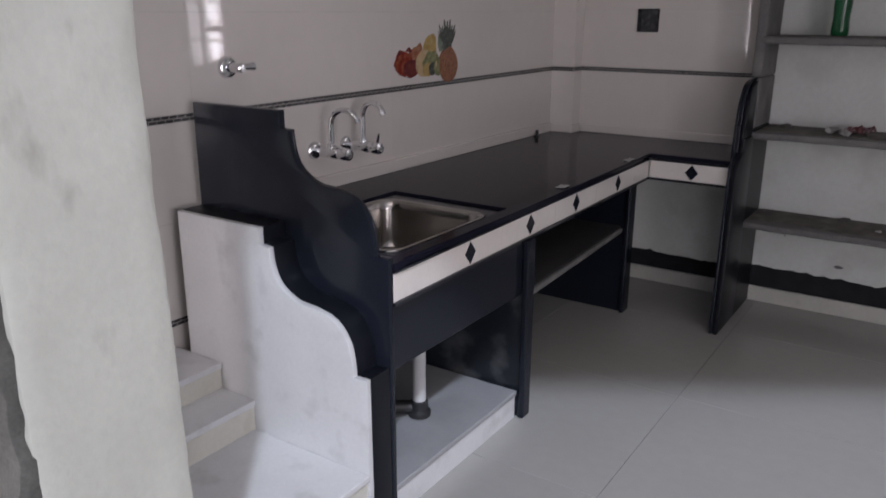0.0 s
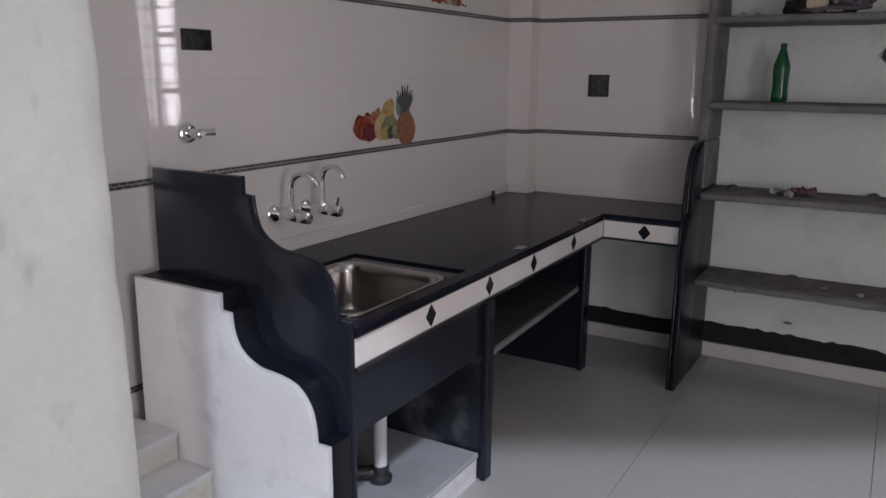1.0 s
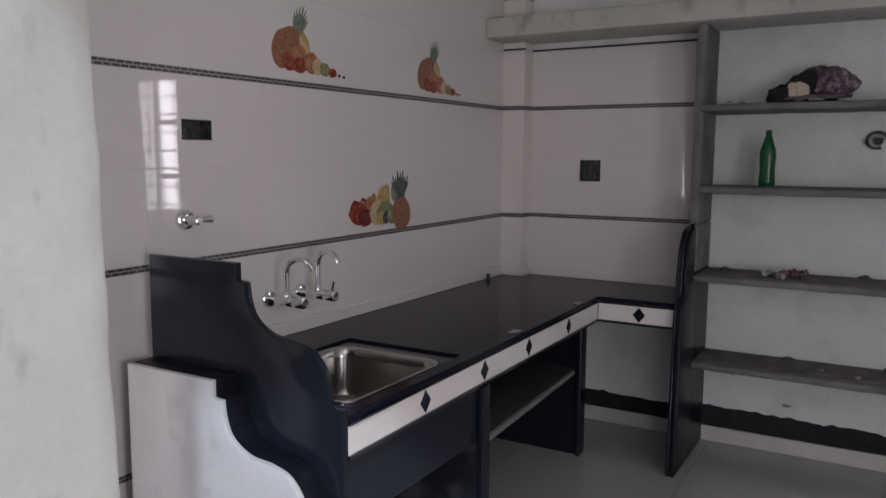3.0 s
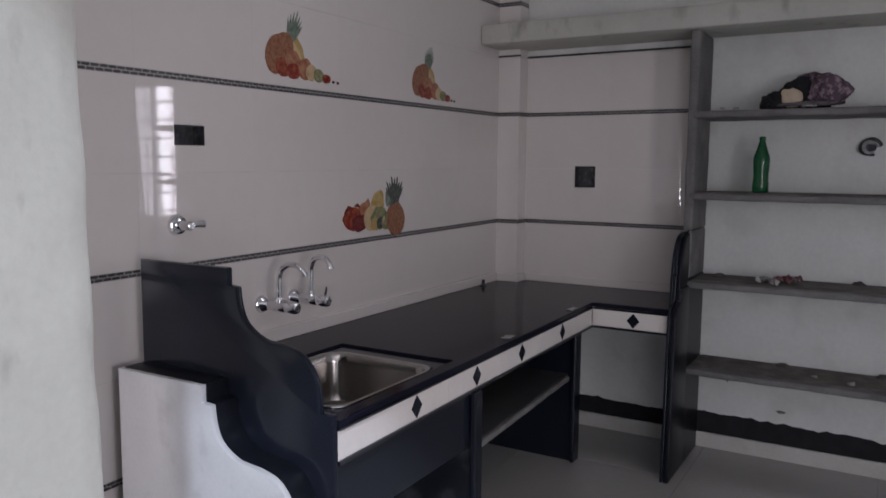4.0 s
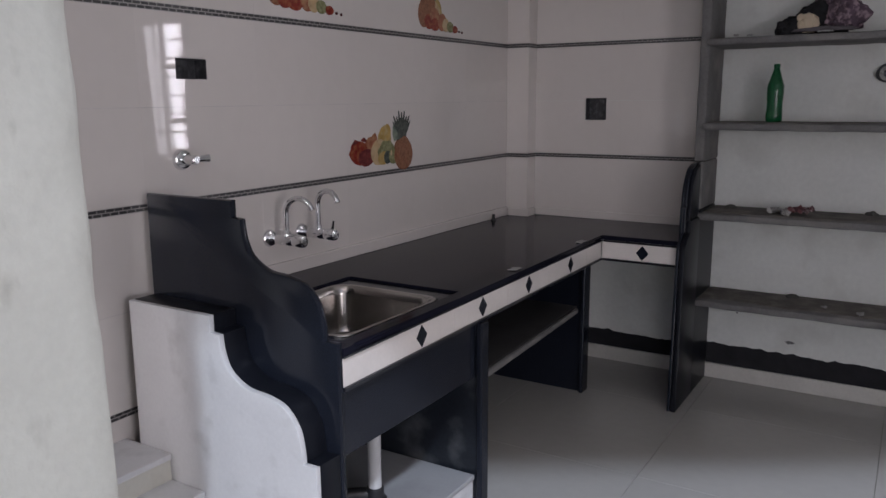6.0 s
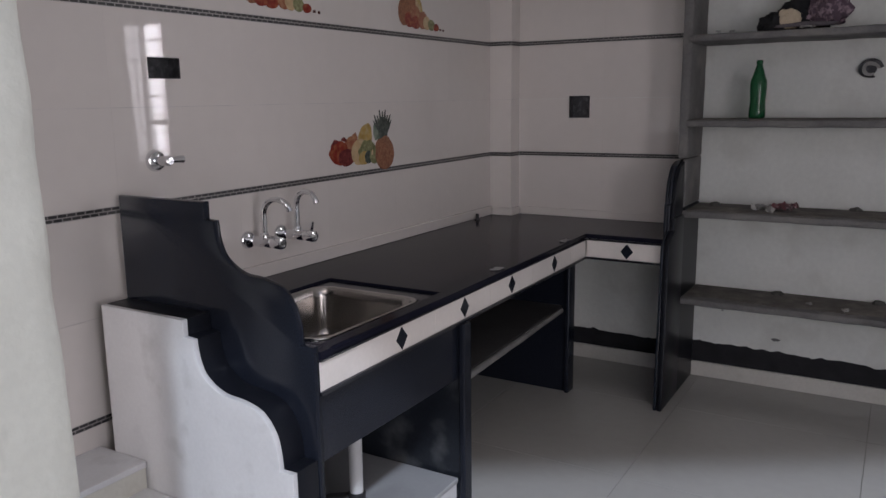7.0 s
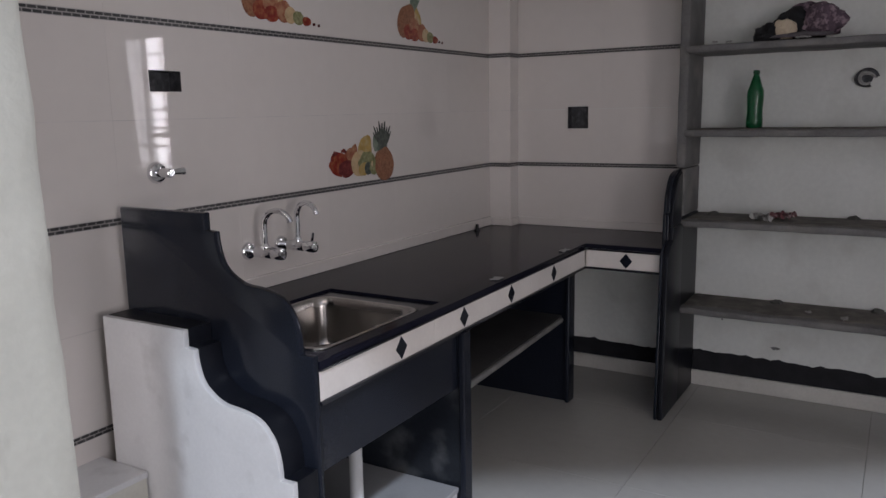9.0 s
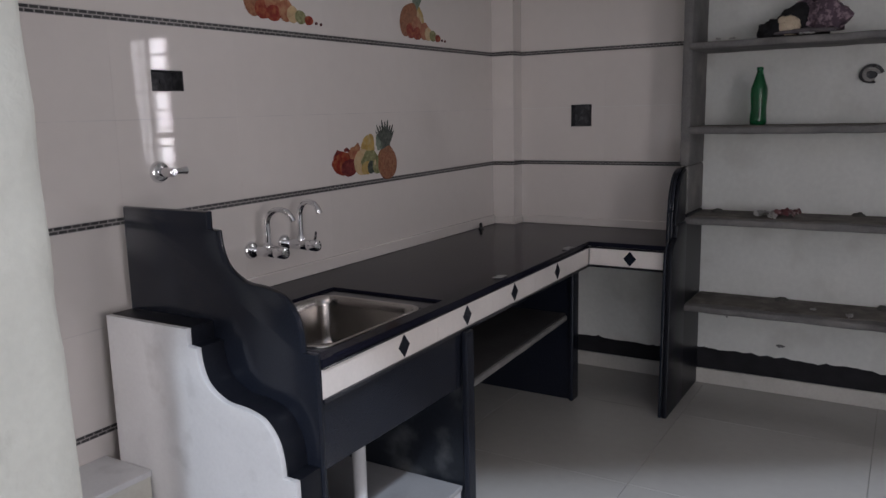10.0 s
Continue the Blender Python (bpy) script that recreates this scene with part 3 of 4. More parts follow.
def tap(y, z, drop=0.0, sway=0.02, name="wall_tap"):
    th = thing(name, (0.0, y, z), "chrome wall-mounted tap with a tall swan-neck spout", "tap", "taps over the sink")
    along = pose(0, y, z, 0, 90, 0)
    bm = bmesh.new()
    lathe(bm, [(0.034, 0.0), (0.034, 0.004), (0.028, 0.014), (0.016, 0.018)], along)
    part("flange", bm, M_CHROME, th, smooth=True)
    bm = bmesh.new()
    lathe(bm, [(0.015, 0.015), (0.015, 0.036), (0.0195, 0.042), (0.0205, 0.052), (0.0205, 0.122), (0.018, 0.126)], along)
    part("body", bm, M_CHROME, th, smooth=True)
    bm = bmesh.new()
    lathe(bm, [(0.018, 0.127), (0.0215, 0.129), (0.0225, 0.134), (0.0225, 0.170), (0.0205, 0.176), (0.013, 0.1775), (0.012, 0.1755), (0.004, 0.1755)], along, 20)
    knob = part("handle", bm, M_CHROME, th, smooth=True)
    bm = bmesh.new()
    end = (0.08, y - 0.012, z + 0.03) if drop else (0.168, y, z + 0.055)
    tube(bm, [(0.16, y, z + 0.018), end], [0.006, 0.004], 8)
    part("lever", bm, M_CHROME, knob, smooth=True)
    bm = bmesh.new()
    lathe(bm, [(0.015, 0.01), (0.015, 0.03), (0.011, 0.036)], pose(0.09, y, z))
    part("collar", bm, M_CHROME, th, smooth=True)
    path = [(0.09, y, z + 0.02), (0.09, y, z + 0.105 - drop)] + [(0.146 - 0.056 * math.cos(radians(a)), y + sway * (1 - math.cos(radians(a))) / 2, z + 0.115 - drop + 0.056 * math.sin(radians(a))) for a in range(0, 166, 11)]
    bm = bmesh.new()
    tube(bm, path, [0.0105] * len(path), 12)
    spout = part("spout", bm, M_CHROME, th, smooth=True)
    bm = bmesh.new()
    tube(bm, [path[-2], path[-1]], 0.0115, 12)
    part("aerator", bm, M_CHROME, spout, smooth=True)


tap(-2.105, 0.985, 0.012)
tap(-1.925, 0.985, 0.0, -0.012)

valve = thing("stop_valve", (0.0, -2.49, 1.31), "chrome wall stop valve with a round flange", "valve")
bm = bmesh.new()
lathe(bm, [(0.036, 0.0), (0.036, 0.004), (0.03, 0.016), (0.016, 0.02)], pose(0, -2.495, 1.308, 0, 90, 0))
part("flange", bm, M_CHROME, valve, smooth=True)
bm = bmesh.new()
lathe(bm, [(0.015, 0.018), (0.016, 0.07), (0.011, 0.078)], pose(0, -2.495, 1.308, 0, 90, 0))
part("body", bm, M_CHROME, valve, smooth=True)
bm = bmesh.new()
tube(bm, [(0.055, -2.49, 1.308), (0.055, -2.445, 1.31), (0.056, -2.43, 1.31)], [0.008, 0.012, 0.014], 12)
part("handle", bm, M_CHROME, valve, smooth=True)

# open electric boxes let into the tiles
def open_box(name, dims, open_axis, label):
    """Five thin steel sides; dims are its outer faces, open towards the room."""
    th = thing(name, ((dims[0] + dims[1]) / 2, (dims[2] + dims[3]) / 2, dims[4]), label, "switch box", "electric boxes")
    x0, x1, y0, y1, z0, z1 = dims
    w = 0.002
    if open_axis == "x":
        sides = [(x0, x0 + w, y0, y1, z0, z1), (x0 + w, x1, y0, y0 + w, z0, z1), (x0 + w, x1, y1 - w, y1, z0, z1), (x0 + w, x1, y0 + w, y1 - w, z0, z0 + w), (x0 + w, x1, y0 + w, y1 - w, z1 - w, z1)]
        knock = [pose(x0 + w, y0 + (y1 - y0) * k, (z0 + z1) / 2, 0, 90, 0) for k in (0.3, 0.65)]
    else:
        sides = [(x0, x1, y1 - w, y1, z0, z1), (x0, x0 + w, y0, y1 - w, z0, z1), (x1 - w, x1, y0, y1 - w, z0, z1), (x0 + w, x1 - w, y0, y1 - w, z0, z0 + w), (x0 + w, x1 - w, y0, y1 - w, z1 - w, z1)]
        knock = [pose(x0 + (x1 - x0) * k, y1 - w, (z0 + z1) / 2, 90, 0, 0) for k in (0.3, 0.65)]
    for n, d in enumerate(sides):
        box_part("back" if n == 0 else "side", d, M_BOXMETAL, th)
    for m in knock:
        bm = bmesh.new()
        lathe(bm, [(0.011, 0.0), (0.011, 0.003), (0.006, 0.004)], m, 12)
        part("knockout", bm, M_BOXMETAL, th)


open_box("switch_box", (-0.055, 0.001, SWITCH_W[0] + 0.001, SWITCH_W[1] - 0.001, SWITCH_W[2] + 0.001, SWITCH_W[3] - 0.001), "x", "empty dark steel electric box sunk in the tiles")
open_box("switch_box", (SWITCH_N[0] + 0.001, SWITCH_N[1] - 0.001, -0.001, 0.055, SWITCH_N[2] + 0.001, SWITCH_N[3] - 0.001), "y", "empty square dark electric box sunk in the tiles")

bm = bmesh.new()
block(bm, 0.0, 0.018, -2.63, -0.1275, CT, CT + 0.052, bevel=0.004)
part("cove_strip", bm, M_TILE, counter, "narrow off-white strip along the wall")
for dims in ((0.1545, 1.128, -0.018, -0.0065, CT, CT + 0.045), (0.0185, 0.1365, -0.127, -0.1155, CT, CT + 0.045), (0.1366, 0.148, -0.127, -0.0185, CT, CT + 0.045)):
    bm = bmesh.new()
    block(bm, *dims, bevel=0.003)
    part("cove_strip", bm, M_TILE, counter, "narrow off-white strip along the wall")

# ---- things on the counter and the shelves ----
bm = bmesh.new()
lathe(bm, [(0.016, 0), (0.016, 0.006), (0.009, 0.008), (0.009, 0.034), (0.006, 0.036)], pose(0.045, -0.36, CT), 12)
tagged(finish("pipe_stub", bm, M_BLACK, smooth=True), "small black plastic pipe stub standing on the counter", "pipe")

bottle = thing("glass_bottle", (1.472, -0.17, 1.388), "empty green glass bottle standing on the cement shelf", "bottle")
bm = bmesh.new()
lathe(bm, [(0.03, 0.0), (0.038, 0.004), (0.041, 0.016), (0.0405, 0.04), (0.038, 0.065), (0.0375, 0.088), (0.0395, 0.115), (0.041, 0.142), (0.0405, 0.168), (0.0385, 0.18), (0.0315, 0.197), (0.0255, 0.215), (0.02, 0.234), (0.0145, 0.248), (0.0138, 0.256)], pose(1.468, -0.17, 1.3915) @ Matrix.Diagonal((0.94, 0.94, 1.0, 1.0)), 28)
part("body", bm, M_GLASS, bottle, smooth=True)
bm = bmesh.new()
lathe(bm, [(0.0138, 0.2562), (0.0162, 0.258), (0.0165, 0.266), (0.0148, 0.272), (0.012, 0.2735)], pose(1.468, -0.17, 1.3915) @ Matrix.Diagonal((0.95, 0.95, 1.0, 1.0)), 20)
part("lip", bm, M_GLASS, bottle, smooth=True)


def lump(name, centre, size, material, parent, seed, fold=0.35, label=""):
    """A crumpled fold of cloth, flat where it lies."""
    bm = bmesh.new()
    bmesh.ops.create_icosphere(bm, subdivisions=4, radius=1.0)
    base = centre[2] - size[2] * 0.55
    for v in bm.verts:
        q = v.co * 1.6 + Vector((seed, seed * 2, 0))
        k = 1 + fold * noise.noise(q) - fold * 0.75 * abs(noise.noise(q * 2.3 + Vector((0, 0, seed)))) + fold * 0.3 * abs(noise.noise(q * 5.1)) + 0.06 * noise.noise(q * 9)
        v.co = Vector((centre[0] + v.co.x * size[0] * k, centre[1] + v.co.y * size[1] * k, max(base, centre[2] + v.co.z * size[2] * k)))
    return part(name, bm, material, parent, label, smooth=True)


TOP1 = 1.7895
cloth = thing("cloth_bundle", (1.64, -0.2, TOP1), "crumpled bundle of black, cream and purple printed cloth on the shelf", "cloth")
lump("black_fold", (1.535, -0.21, TOP1 + 0.028), (0.078, 0.07, 0.058), M_CLOTH_DARK, cloth, 3, 0.3)
lump("black_fold", (1.645, -0.17, TOP1 + 0.055), (0.115, 0.075, 0.10), M_CLOTH_DARK, cloth, 8, 0.3)
lump("cream_fold", (1.592, -0.245, TOP1 + 0.04), (0.05, 0.04, 0.06), M_CLOTH_CREAM, cloth, 5, 0.25, "cream cloth")
lump("printed_fold", (1.748, -0.2, TOP1 + 0.07), (0.085, 0.075, 0.088), M_CLOTH_PRINT, cloth, 12, 0.35, "purple printed cloth")
lump("printed_fold", (1.675, -0.15, TOP1 + 0.135), (0.07, 0.05, 0.036), M_CLOTH_PRINT, cloth, 19, 0.4, "purple printed cloth")
lump("hem", (1.675, -0.272, TOP1 + 0.018), (0.12, 0.026, 0.014), M_CLOTH_GREY, cloth, 15, 0.3, "grey hem of the cloth")


def scrap(name, at, size, material, label, category, seed):
    """A crumpled piece of thin sheet."""
    bm = bmesh.new()
    bmesh.ops.create_grid(bm, x_segments=9, y_segments=9, size=0.5)
    for v in bm.verts:
        q = Vector((v.co.x * 5 + seed, v.co.y * 5, seed))
        v.co = Vector((v.co.x * size[0] + 0.01 * noise.noise(q), v.co.y * size[1] + 0.01 * noise.noise(q + Vector((3, 3, 3))), size[2] * (0.5 + 0.9 * noise.noise(q * 1.3))))
    low = min(v.co.z for v in bm.verts)
    for v in bm.verts:
        v.co.z += 0.001 - low
    bmesh.ops.solidify(bm, geom=bm.faces[:], thickness=0.001)
    ob = finish(name, bm, material, smooth=True, at=at)
    return tagged(ob, label, category, "litter on the shelves")


scrap("wrapper", (1.62, -0.16, 0.9515), (0.11, 0.09, 0.036), M_RED, "crumpled red and pale plastic wrapper on the shelf", "wrapper", 2)
scrap("plastic_scrap", (1.53, -0.2, 0.9515), (0.10, 0.08, 0.035), M_PAPER, "crumpled pale plastic scrap on the dusty shelf", "scrap", 7)
scrap("plastic_scrap", (1.57, -0.29, 0.9515), (0.035, 0.03, 0.03), M_PAPER, "small pale plastic scrap on the dusty shelf", "scrap", 9)
scrap("paper_scrap", (1.68, -0.31, TOP1), (0.06, 0.04, 0.012), M_PAPER, "small white paper scrap at the shelf edge", "scrap", 11)
scrap("paper_scrap", (1.36, -0.30, TOP1), (0.02, 0.02, 0.01), M_PAPER, "small white paper scrap at the shelf edge", "scrap", 14)
scrap("paper_scrap", (1.30, -0.31, TOP1), (0.018, 0.02, 0.012), M_PAPER, "small white paper scrap at the shelf edge", "scrap", 16)
scrap("paper_scrap", (1.92, -0.28, 0.5085), (0.03, 0.025, 0.02), M_PAPER, "small white paper scrap on the lowest shelf", "scrap", 18)
scrap("paper_scrap", (1.76, -0.2, 0.5085), (0.02, 0.02, 0.012), M_PAPER, "small white paper scrap on the lowest shelf", "scrap", 20)
# two pale sheets stand in for light glinting on the counter
scrap("paper_scrap", (0.745, -1.50, CT), (0.035, 0.055, 0.006), M_PAPER, "small pale sheet in place of a glint near the counter edge", "scrap", 22)
scrap("paper_scrap", (0.74, -0.78, CT), (0.03, 0.07, 0.006), M_PAPER, "small pale sheet in place of a glint near the counter edge", "scrap", 25)
for n, (x, y, z) in enumerate(((1.60, -0.05, 0.505), (1.92, -0.04, 0.948), (2.05, -0.04, 0.505), (1.28, -0.1, 0.948))):
    bm = bmesh.new()
    bmesh.ops.create_icosphere(bm, subdivisions=3, radius=1)
    for v in bm.verts:
        k = 1 + 0.35 * noise.noise(v.co * 2 + Vector((n, 0, 0)))
        v.co = Vector((v.co.x * 0.03 * k, v.co.y * 0.024 * k, max(0.0, v.co.z * 0.016 * k + 0.006)))
    ob = finish("mortar_lump", bm, M_RENDER, smooth=True, at=(x, y, z))
    tagged(ob, "grey lump of dried mortar on the cement shelf", "mortar lump", "litter on the shelves")

for n, (x, z, ru, rv) in enumerate(((1.60, 0.255, 0.022, 0.008), (1.33, 0.38, 0.005, 0.005))):
    outline = []
    for k in range(22):
        a = 2 * math.pi * k / 22
        r = 1 + 0.7 * noise.noise(Vector((2.2 * math.cos(a) + 5 * n, 2.2 * math.sin(a), n)))
        outline.append((x + ru * r * math.cos(a), z + rv * r * math.sin(a)))
    bm = bmesh.new()
    extrude_profile(bm, outline, lambda u, v, w: (u, w, v), -0.002, -0.0001)
    part("mortar_splash", bm, M_CEMENT, wall_north, "dried grey mortar splash")

coil = thing("wire_outlet", (1.93, 0.0, 1.575), "loops of bare electric wire hanging from a round wall hole", "wire")
bm = bmesh.new()
lathe(bm, [(0.024, 0.0), (0.024, 0.0015), (0.022, 0.0025)], pose(1.93, -0.0005, 1.615, 90, 0, 0), 20)
part("hole_cup", bm, M_BOXMETAL, coil)
for k in range(2, 6):
    rr, gap = 0.010 + 0.0065 * k, 60 + 10 * k
    path = []
    for a in range(gap // 2 - 40, 330 - gap // 3, 12):
        b = radians(a)
        path.append((1.93 + rr * math.cos(b) * 1.15, -0.012 - 0.006 * (k % 4) - 0.006 * math.sin(3 * b + k), 1.615 + rr * 0.95 * math.sin(b) + 0.003 * math.sin(2 * b + k)))
    bm = bmesh.new()
    tube(bm, path, 0.0045, 8)
    part("wire_loop", bm, M_PAPER if k in (2, 3) else M_BOXMETAL, coil, smooth=True)

# ---- printed fruit on the tiles ----
def print_mat(name, colour, second, scale=25):
    return mat(name, colour, 0.15, vary=0.22, scale=scale, stain=second, stain_at=(0.42, 0.68), stain_scale=scale * 1.6)


P_RED = print_mat("print_red", (0.22, 0.03, 0.022), (0.34, 0.11, 0.05))
P_ORANGE = print_mat("print_orange", (0.32, 0.12, 0.07), (0.42, 0.22, 0.12))
P_YELLOW = print_mat("print_yellow", (0.44, 0.29, 0.09), (0.50, 0.38, 0.18))
P_GREEN = print_mat("print_green", (0.05, 0.06, 0.052), (0.11, 0.125, 0.105), 50)
P_KIWI = print_mat("print_kiwi", (0.19, 0.19, 0.09), (0.32, 0.31, 0.17), 40)
P_PINE = print_mat("print_pineapple", (0.25, 0.10, 0.055), (0.33, 0.16, 0.085), 60)
P_LEAF = print_mat("print_pale_leaf", (0.13, 0.17, 0.13), (0.24, 0.27, 0.21), 40)
P_PALE = print_mat("print_pale_yellow", (0.52, 0.36, 0.20), (0.58, 0.44, 0.27))
P_PLUM = print_mat("print_plum", (0.13, 0.028, 0.03), (0.24, 0.06, 0.05))
P_DARK = print_mat("print_dark", (0.07, 0.02, 0.02), (0.12, 0.03, 0.03))


def leaf_shape(u, v, length, width, angle):
    a = radians(angle)
    pts = [(0, -width / 2), (length * 0.45, -width * 0.55), (length, 0), (length * 0.45, width * 0.55), (0, width / 2)]
    return [(u + p * math.cos(a) - q * math.sin(a), v + p * math.sin(a) + q * math.cos(a)) for p, q in pts]


def oval(u, v, ru, rv, turn=0.0, wob=0.04, seed=0.0):
    out = []
    for k in range(28):
        a = 2 * math.pi * k / 28
        r = 1 + wob * noise.noise(Vector((2 * math.cos(a) + seed, 2 * math.sin(a), seed)))
        p, q, t = ru * r * math.cos(a), rv * r * math.sin(a), radians(turn)
        out.append((u + p * math.cos(t) - q * math.sin(t), v + p * math.sin(t) + q * math.cos(t)))
    return out


def picture(y, z, shapes):
    th = thing("fruit_picture", (0.0, y, z), "colourful fruit picture printed on the glazed wall tile", "tile picture", "fruit tile pictures")
    for n, (name, outline, material) in enumerate(shapes):
        bm = bmesh.new()
        extrude_profile(bm, [(y + u, z + v) for u, v in outline], lambda u, v, w: (w, u, v), 0.0002, 0.0005 + 0.00025 * n)
        part(name, bm, material, th)


low = [("pomegranate", oval(-0.17, 0.09, 0.06, 0.05, 0, 0.14, 2), P_ORANGE), ("pomegranate", oval(-0.26, 0.072, 0.068, 0.052, -8, 0.16, 1), P_RED), ("pomegranate", oval(-0.205, 0.05, 0.062, 0.038, 6, 0.12, 9), P_PLUM)]
low += [("crown", leaf_shape(u, v, 0.02, 0.036, turn), P_PLUM) for u, v, turn in ((-0.285, 0.112, 105), (-0.225, 0.12, 85))] + [("crown", leaf_shape(-0.15, 0.125, 0.034, 0.036, 75), P_ORANGE)]
low += [("banana", oval(-0.085, 0.135, 0.034, 0.058, -30, 0.12, 3), P_YELLOW), ("banana", oval(-0.05, 0.13, 0.03, 0.064, -4, 0.12, 4), P_YELLOW), ("melon", oval(-0.115, 0.07, 0.062, 0.056, 34, 0.12, 6), P_PALE)]
# the last, narrow pale oval is a highlight drawn on the printed fruit
low += [("kiwi_slice", oval(-0.06, 0.068, 0.064, 0.05, 8, 0.2, 5), P_KIWI), ("kiwi_slice", oval(-0.085, 0.04, 0.04, 0.03, 10, 0.14, 8), P_YELLOW), ("kiwi_slice", oval(-0.05, 0.042, 0.03, 0.03, 0, 0.14, 17), P_GREEN), ("kiwi_slice", oval(-0.005, 0.045, 0.036, 0.036, 0, 0.14, 7), P_KIWI), ("kiwi_heart", oval(-0.022, 0.062, 0.006, 0.014, -6, 0.1, 3), P_PALE)]
low += [("leaf", leaf_shape(0.066 + 0.008 * k, 0.15, 0.095 - 0.007 * abs(k) + 0.016 * (k % 2), 0.012, 90 - 9 * k), P_GREEN) for k in (-4, 4, -3, 3, -2, 2, -1, 1, 0)]
low += [("leaf", oval(0.062, 0.155, 0.036, 0.066, -3, 0.25, 12), P_GREEN), ("leaf", leaf_shape(0.02, 0.12, 0.07, 0.03, 110), P_LEAF), ("pineapple", oval(0.076, 0.055, 0.074, 0.078, 4, 0.1, 7), P_PINE)]
picture(-1.275, 1.203, low)


def horn(k):
    out = [("banana", leaf_shape(-0.085 * k, 0.16, 0.17, 0.075, -50), P_YELLOW), ("banana", leaf_shape(-0.10 * k, 0.13, 0.16, 0.07, -42), P_PALE)]
    out += [("leaf", leaf_shape(-0.075 * k + 0.004 * j, 0.145, 0.125 - 0.012 * abs(j), 0.015, 68 - 7 * j), P_LEAF) for j in (-3, 3, -2, 2, -1, 1, 0)]
    out += [("pineapple", oval(-0.15 * k, 0.085, 0.062 * k, 0.078, -26, 0.06, 3), P_PINE), ("pineapple", oval(-0.115 * k, 0.115, 0.05 * k, 0.06, -40, 0.06, 3), P_PINE)]
    out += [("apple", oval(-0.115 * k, 0.04, 0.045, 0.036, 0, 0.08, 4), P_RED), ("orange", oval(-0.065 * k, 0.07, 0.042, 0.04, 0, 0.05, 5), P_ORANGE), ("apple", oval(-0.06 * k, 0.03, 0.04, 0.03, 0, 0.08, 6), P_RED)]
    out += [("peach", oval(0.01 * k, 0.045, 0.042, 0.042, 0, 0.08, 7), P_ORANGE), ("peach", oval(0.045 * k, 0.035, 0.035, 0.032, 0, 0.08, 2), P_PALE), ("lime", oval(0.09 * k, 0.028, 0.033, 0.026, -10, 0.08, 8), P_KIWI), ("cherry", oval(0.14 * k, 0.02, 0.026, 0.018, 0, 0.1, 9), P_RED)]
    return out + [("berry", oval(0.185 * k, 0.012, 0.006, 0.006), P_DARK), ("berry", oval(0.215 * k, 0.01, 0.005, 0.006), P_DARK)]


picture(-1.85, 1.838, horn(1.0))
picture(-0.85, 1.838, horn(0.95))

# ---- tiles of the walls and the floor ----
ROWS = [(0.426, 0.528), (0.552, 0.866), (0.866, 1.176), (1.2, 1.5), (1.5, 1.8), (1.824, 2.136), (2.136, 2.424), (2.448, 2.745), (2.745, 2.949)]
BORDERS = [(0.528, 0.552), (1.176, 1.2), (1.8, 1.824), (2.424, 2.448)]
COLS = [-3.43, -3.15, -2.64, -2.13, -1.62, -1.11, -0.60, -0.115]
G, G_ROW = 0.00005, 0.0009


def clip_tile(name, u0, u1, v0, v1, place, thick, material, parent, holes=(), bevel=0.0002):
    if u1 - u0 < 0.01 or v1 - v0 < 0.005:
        return
    bm = bmesh.new()
    mine = [h for h in holes if h[0] < u1 and h[1] > u0 and h[2] < v1 and h[3] > v0]
    cells(bm, [u0 + G, u1 - G], [v0 + G_ROW, v1 - G_ROW], place, thick, mine)
    if not mine:
        bmesh.ops.bevel(bm, geom=bm.edges[:], offset=bevel, segments=1, affect="EDGES")
    finish(name, bm, material, parent)


def on_west(u, v, w):
    return (w, u, v)


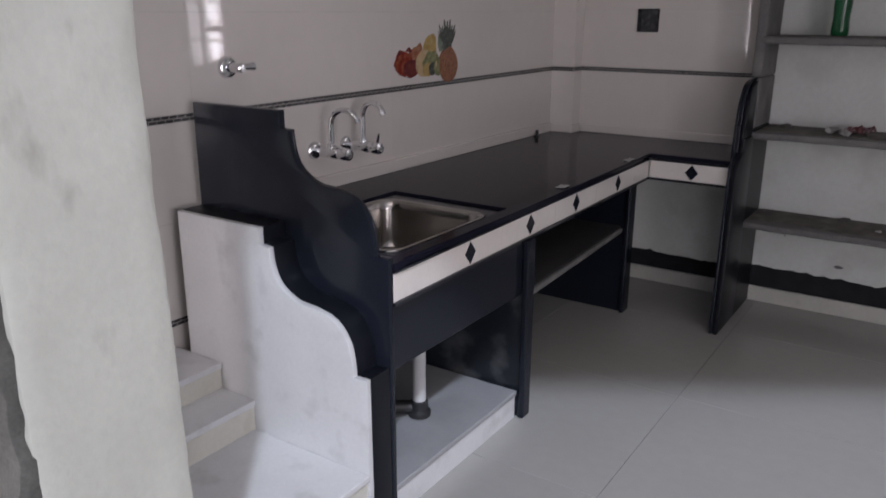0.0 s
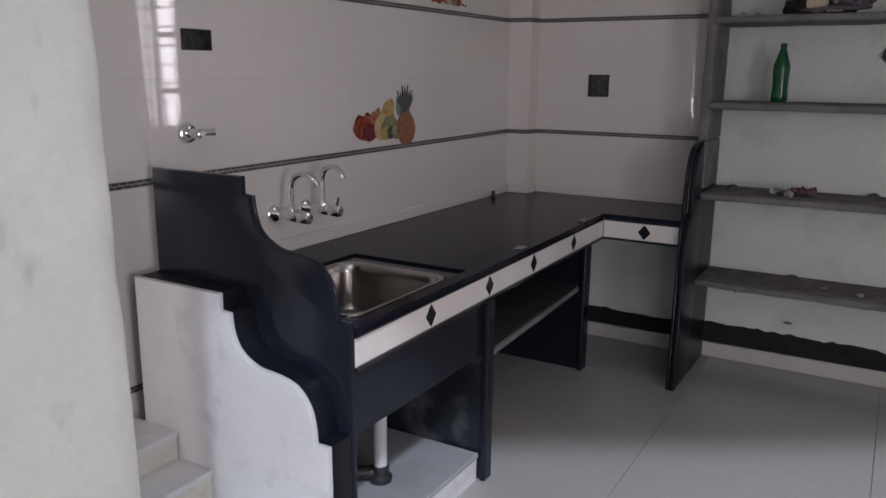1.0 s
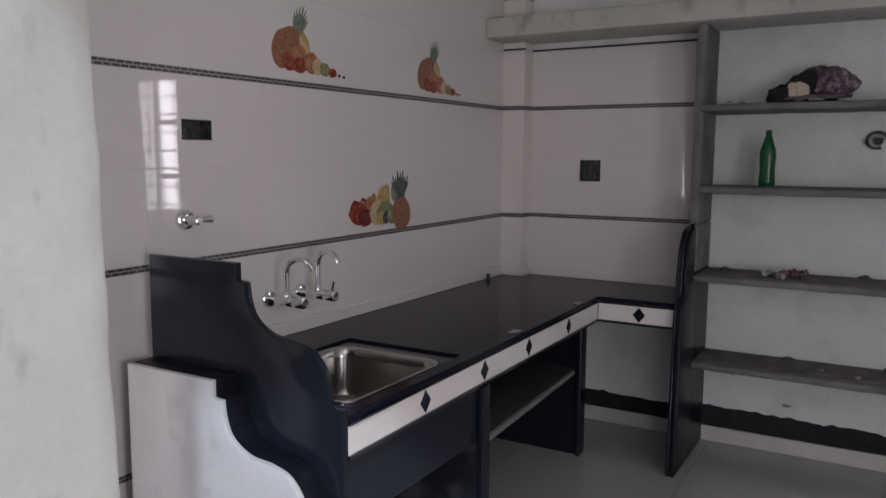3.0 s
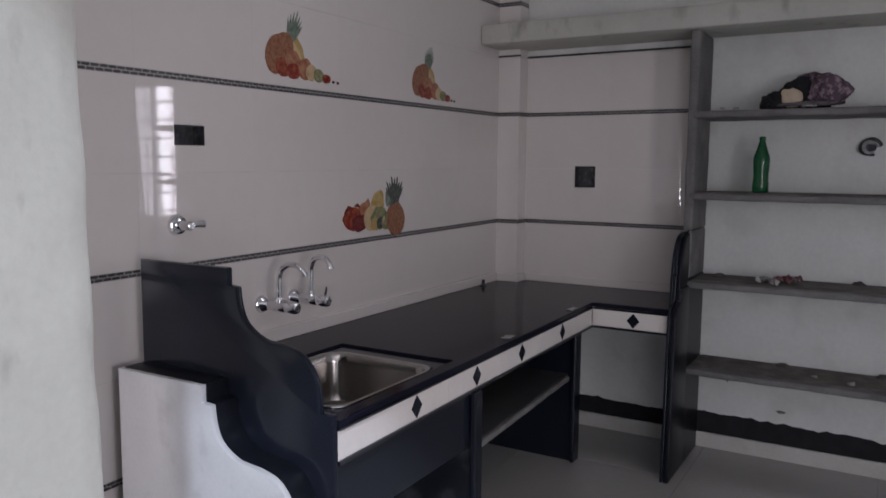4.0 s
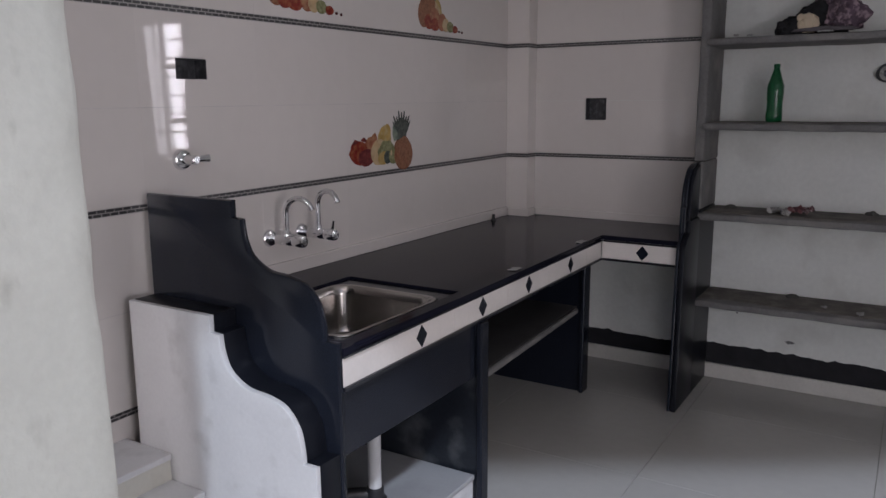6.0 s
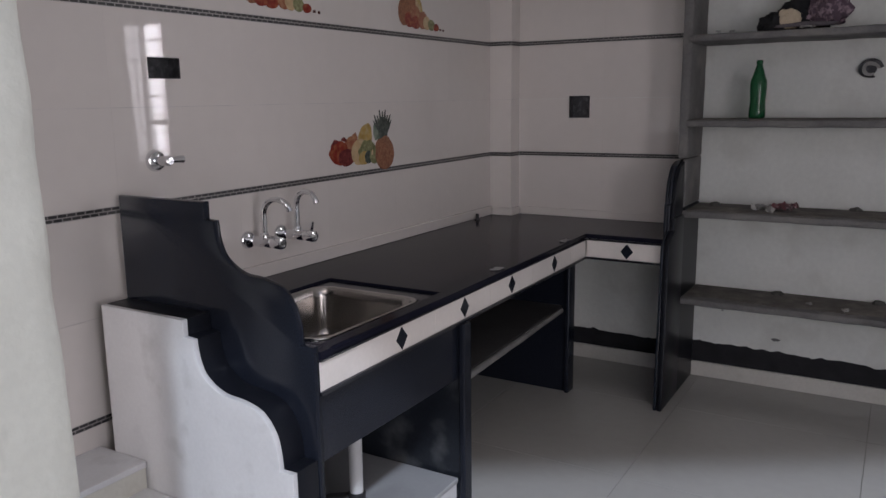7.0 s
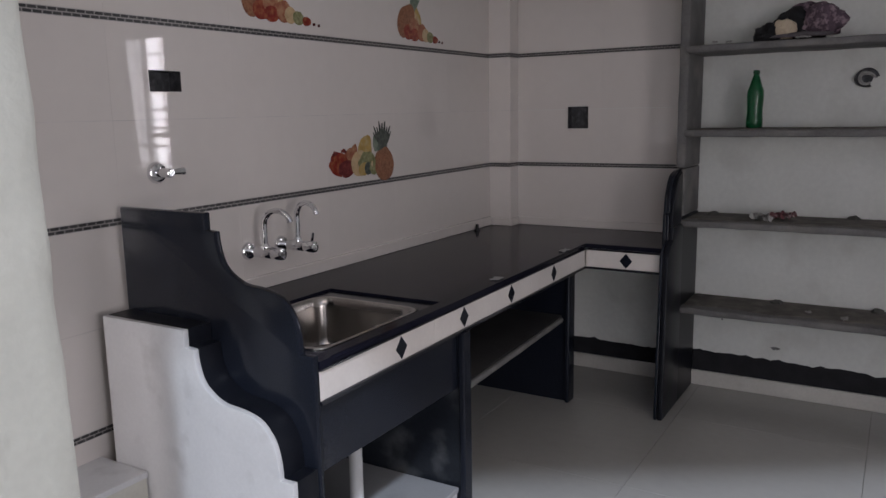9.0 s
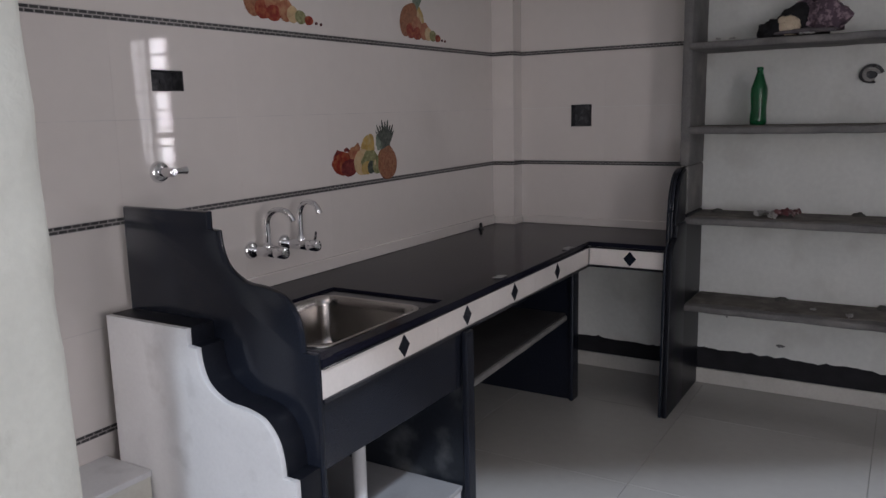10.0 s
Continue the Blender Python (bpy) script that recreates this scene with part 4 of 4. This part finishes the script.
def on_west_course(u, v, w):
    """The long wall's courses sink a little towards the entrance."""
    return (w, u, v + 0.0085 * u)


def on_north(u, v, w):
    return (u, w, v)


for kind, rows_, material in (("wall_tile", ROWS, M_TILE), ("border_tile", BORDERS, M_BORDER)):
    for v0, v1 in rows_:
        for u0, u1 in zip(COLS, COLS[1:]):
            low_edge = v0 if u1 <= -2.63 else max(v0, CT + 0.012)
            clip_tile(kind, u0, u1, low_edge, v1, on_west_course, (-0.006, 0.0), material, wall_west, [(SWITCH_W[0], SWITCH_W[1], SWITCH_W[2] + 0.021, SWITCH_W[3] + 0.021)])
        if v1 > CT and v1 < 2.15:
            for u0, u1 in ((0.136, 0.646), (0.646, 1.142)):
                clip_tile(kind, u0, u1, max(v0, CT + 0.002), v1, on_north, (-0.006, -0.0002), material, wall_north, [SWITCH_N])
        if v1 > CT:
            clip_tile(kind, 0.0, 0.136, max(v0, CT + 0.002), v1, on_north, (-0.115, -0.109), material, pilaster)
            clip_tile(kind, -0.109, -0.006, max(v0, CT + 0.002), v1, on_west, (0.13, 0.136), material, pilaster)
# black strips stand in for the dark gap between the tiles and the loft
for u0, u1 in ((0.1365, 1.142),):
    clip_tile("border_tile", u0, u1, 2.138, 2.150, on_north, (-0.007, -0.0002), M_BLACK, wall_north)
clip_tile("border_tile", 0.0, 0.138, 2.138, 2.150, on_north, (-0.1165, -0.109), M_BLACK, pilaster)

STEP = 0.828
for i in range(-2, 5):
    for j in range(-7, 3):
        x0, x1 = 0.402 + STEP * i, 0.402 + STEP * (i + 1)
        y0, y1 = -1.352 + STEP * j, -1.352 + STEP * (j + 1)
        x0, x1, y0, y1 = max(x0, 0.0), min(x1, ROOM_X), max(y0, ROOM_Y), min(y1, 0.0)
        if x1 - x0 < 0.02 or y1 - y0 < 0.02:
            continue
        bm = bmesh.new()
        block(bm, x0 + 0.0011, x1 - 0.0011, y0 + 0.0011, y1 - 0.0011, -0.012, 0.0, bevel=0.0008, segments=1)
        finish("floor_tile", bm, M_FLOOR, floor)
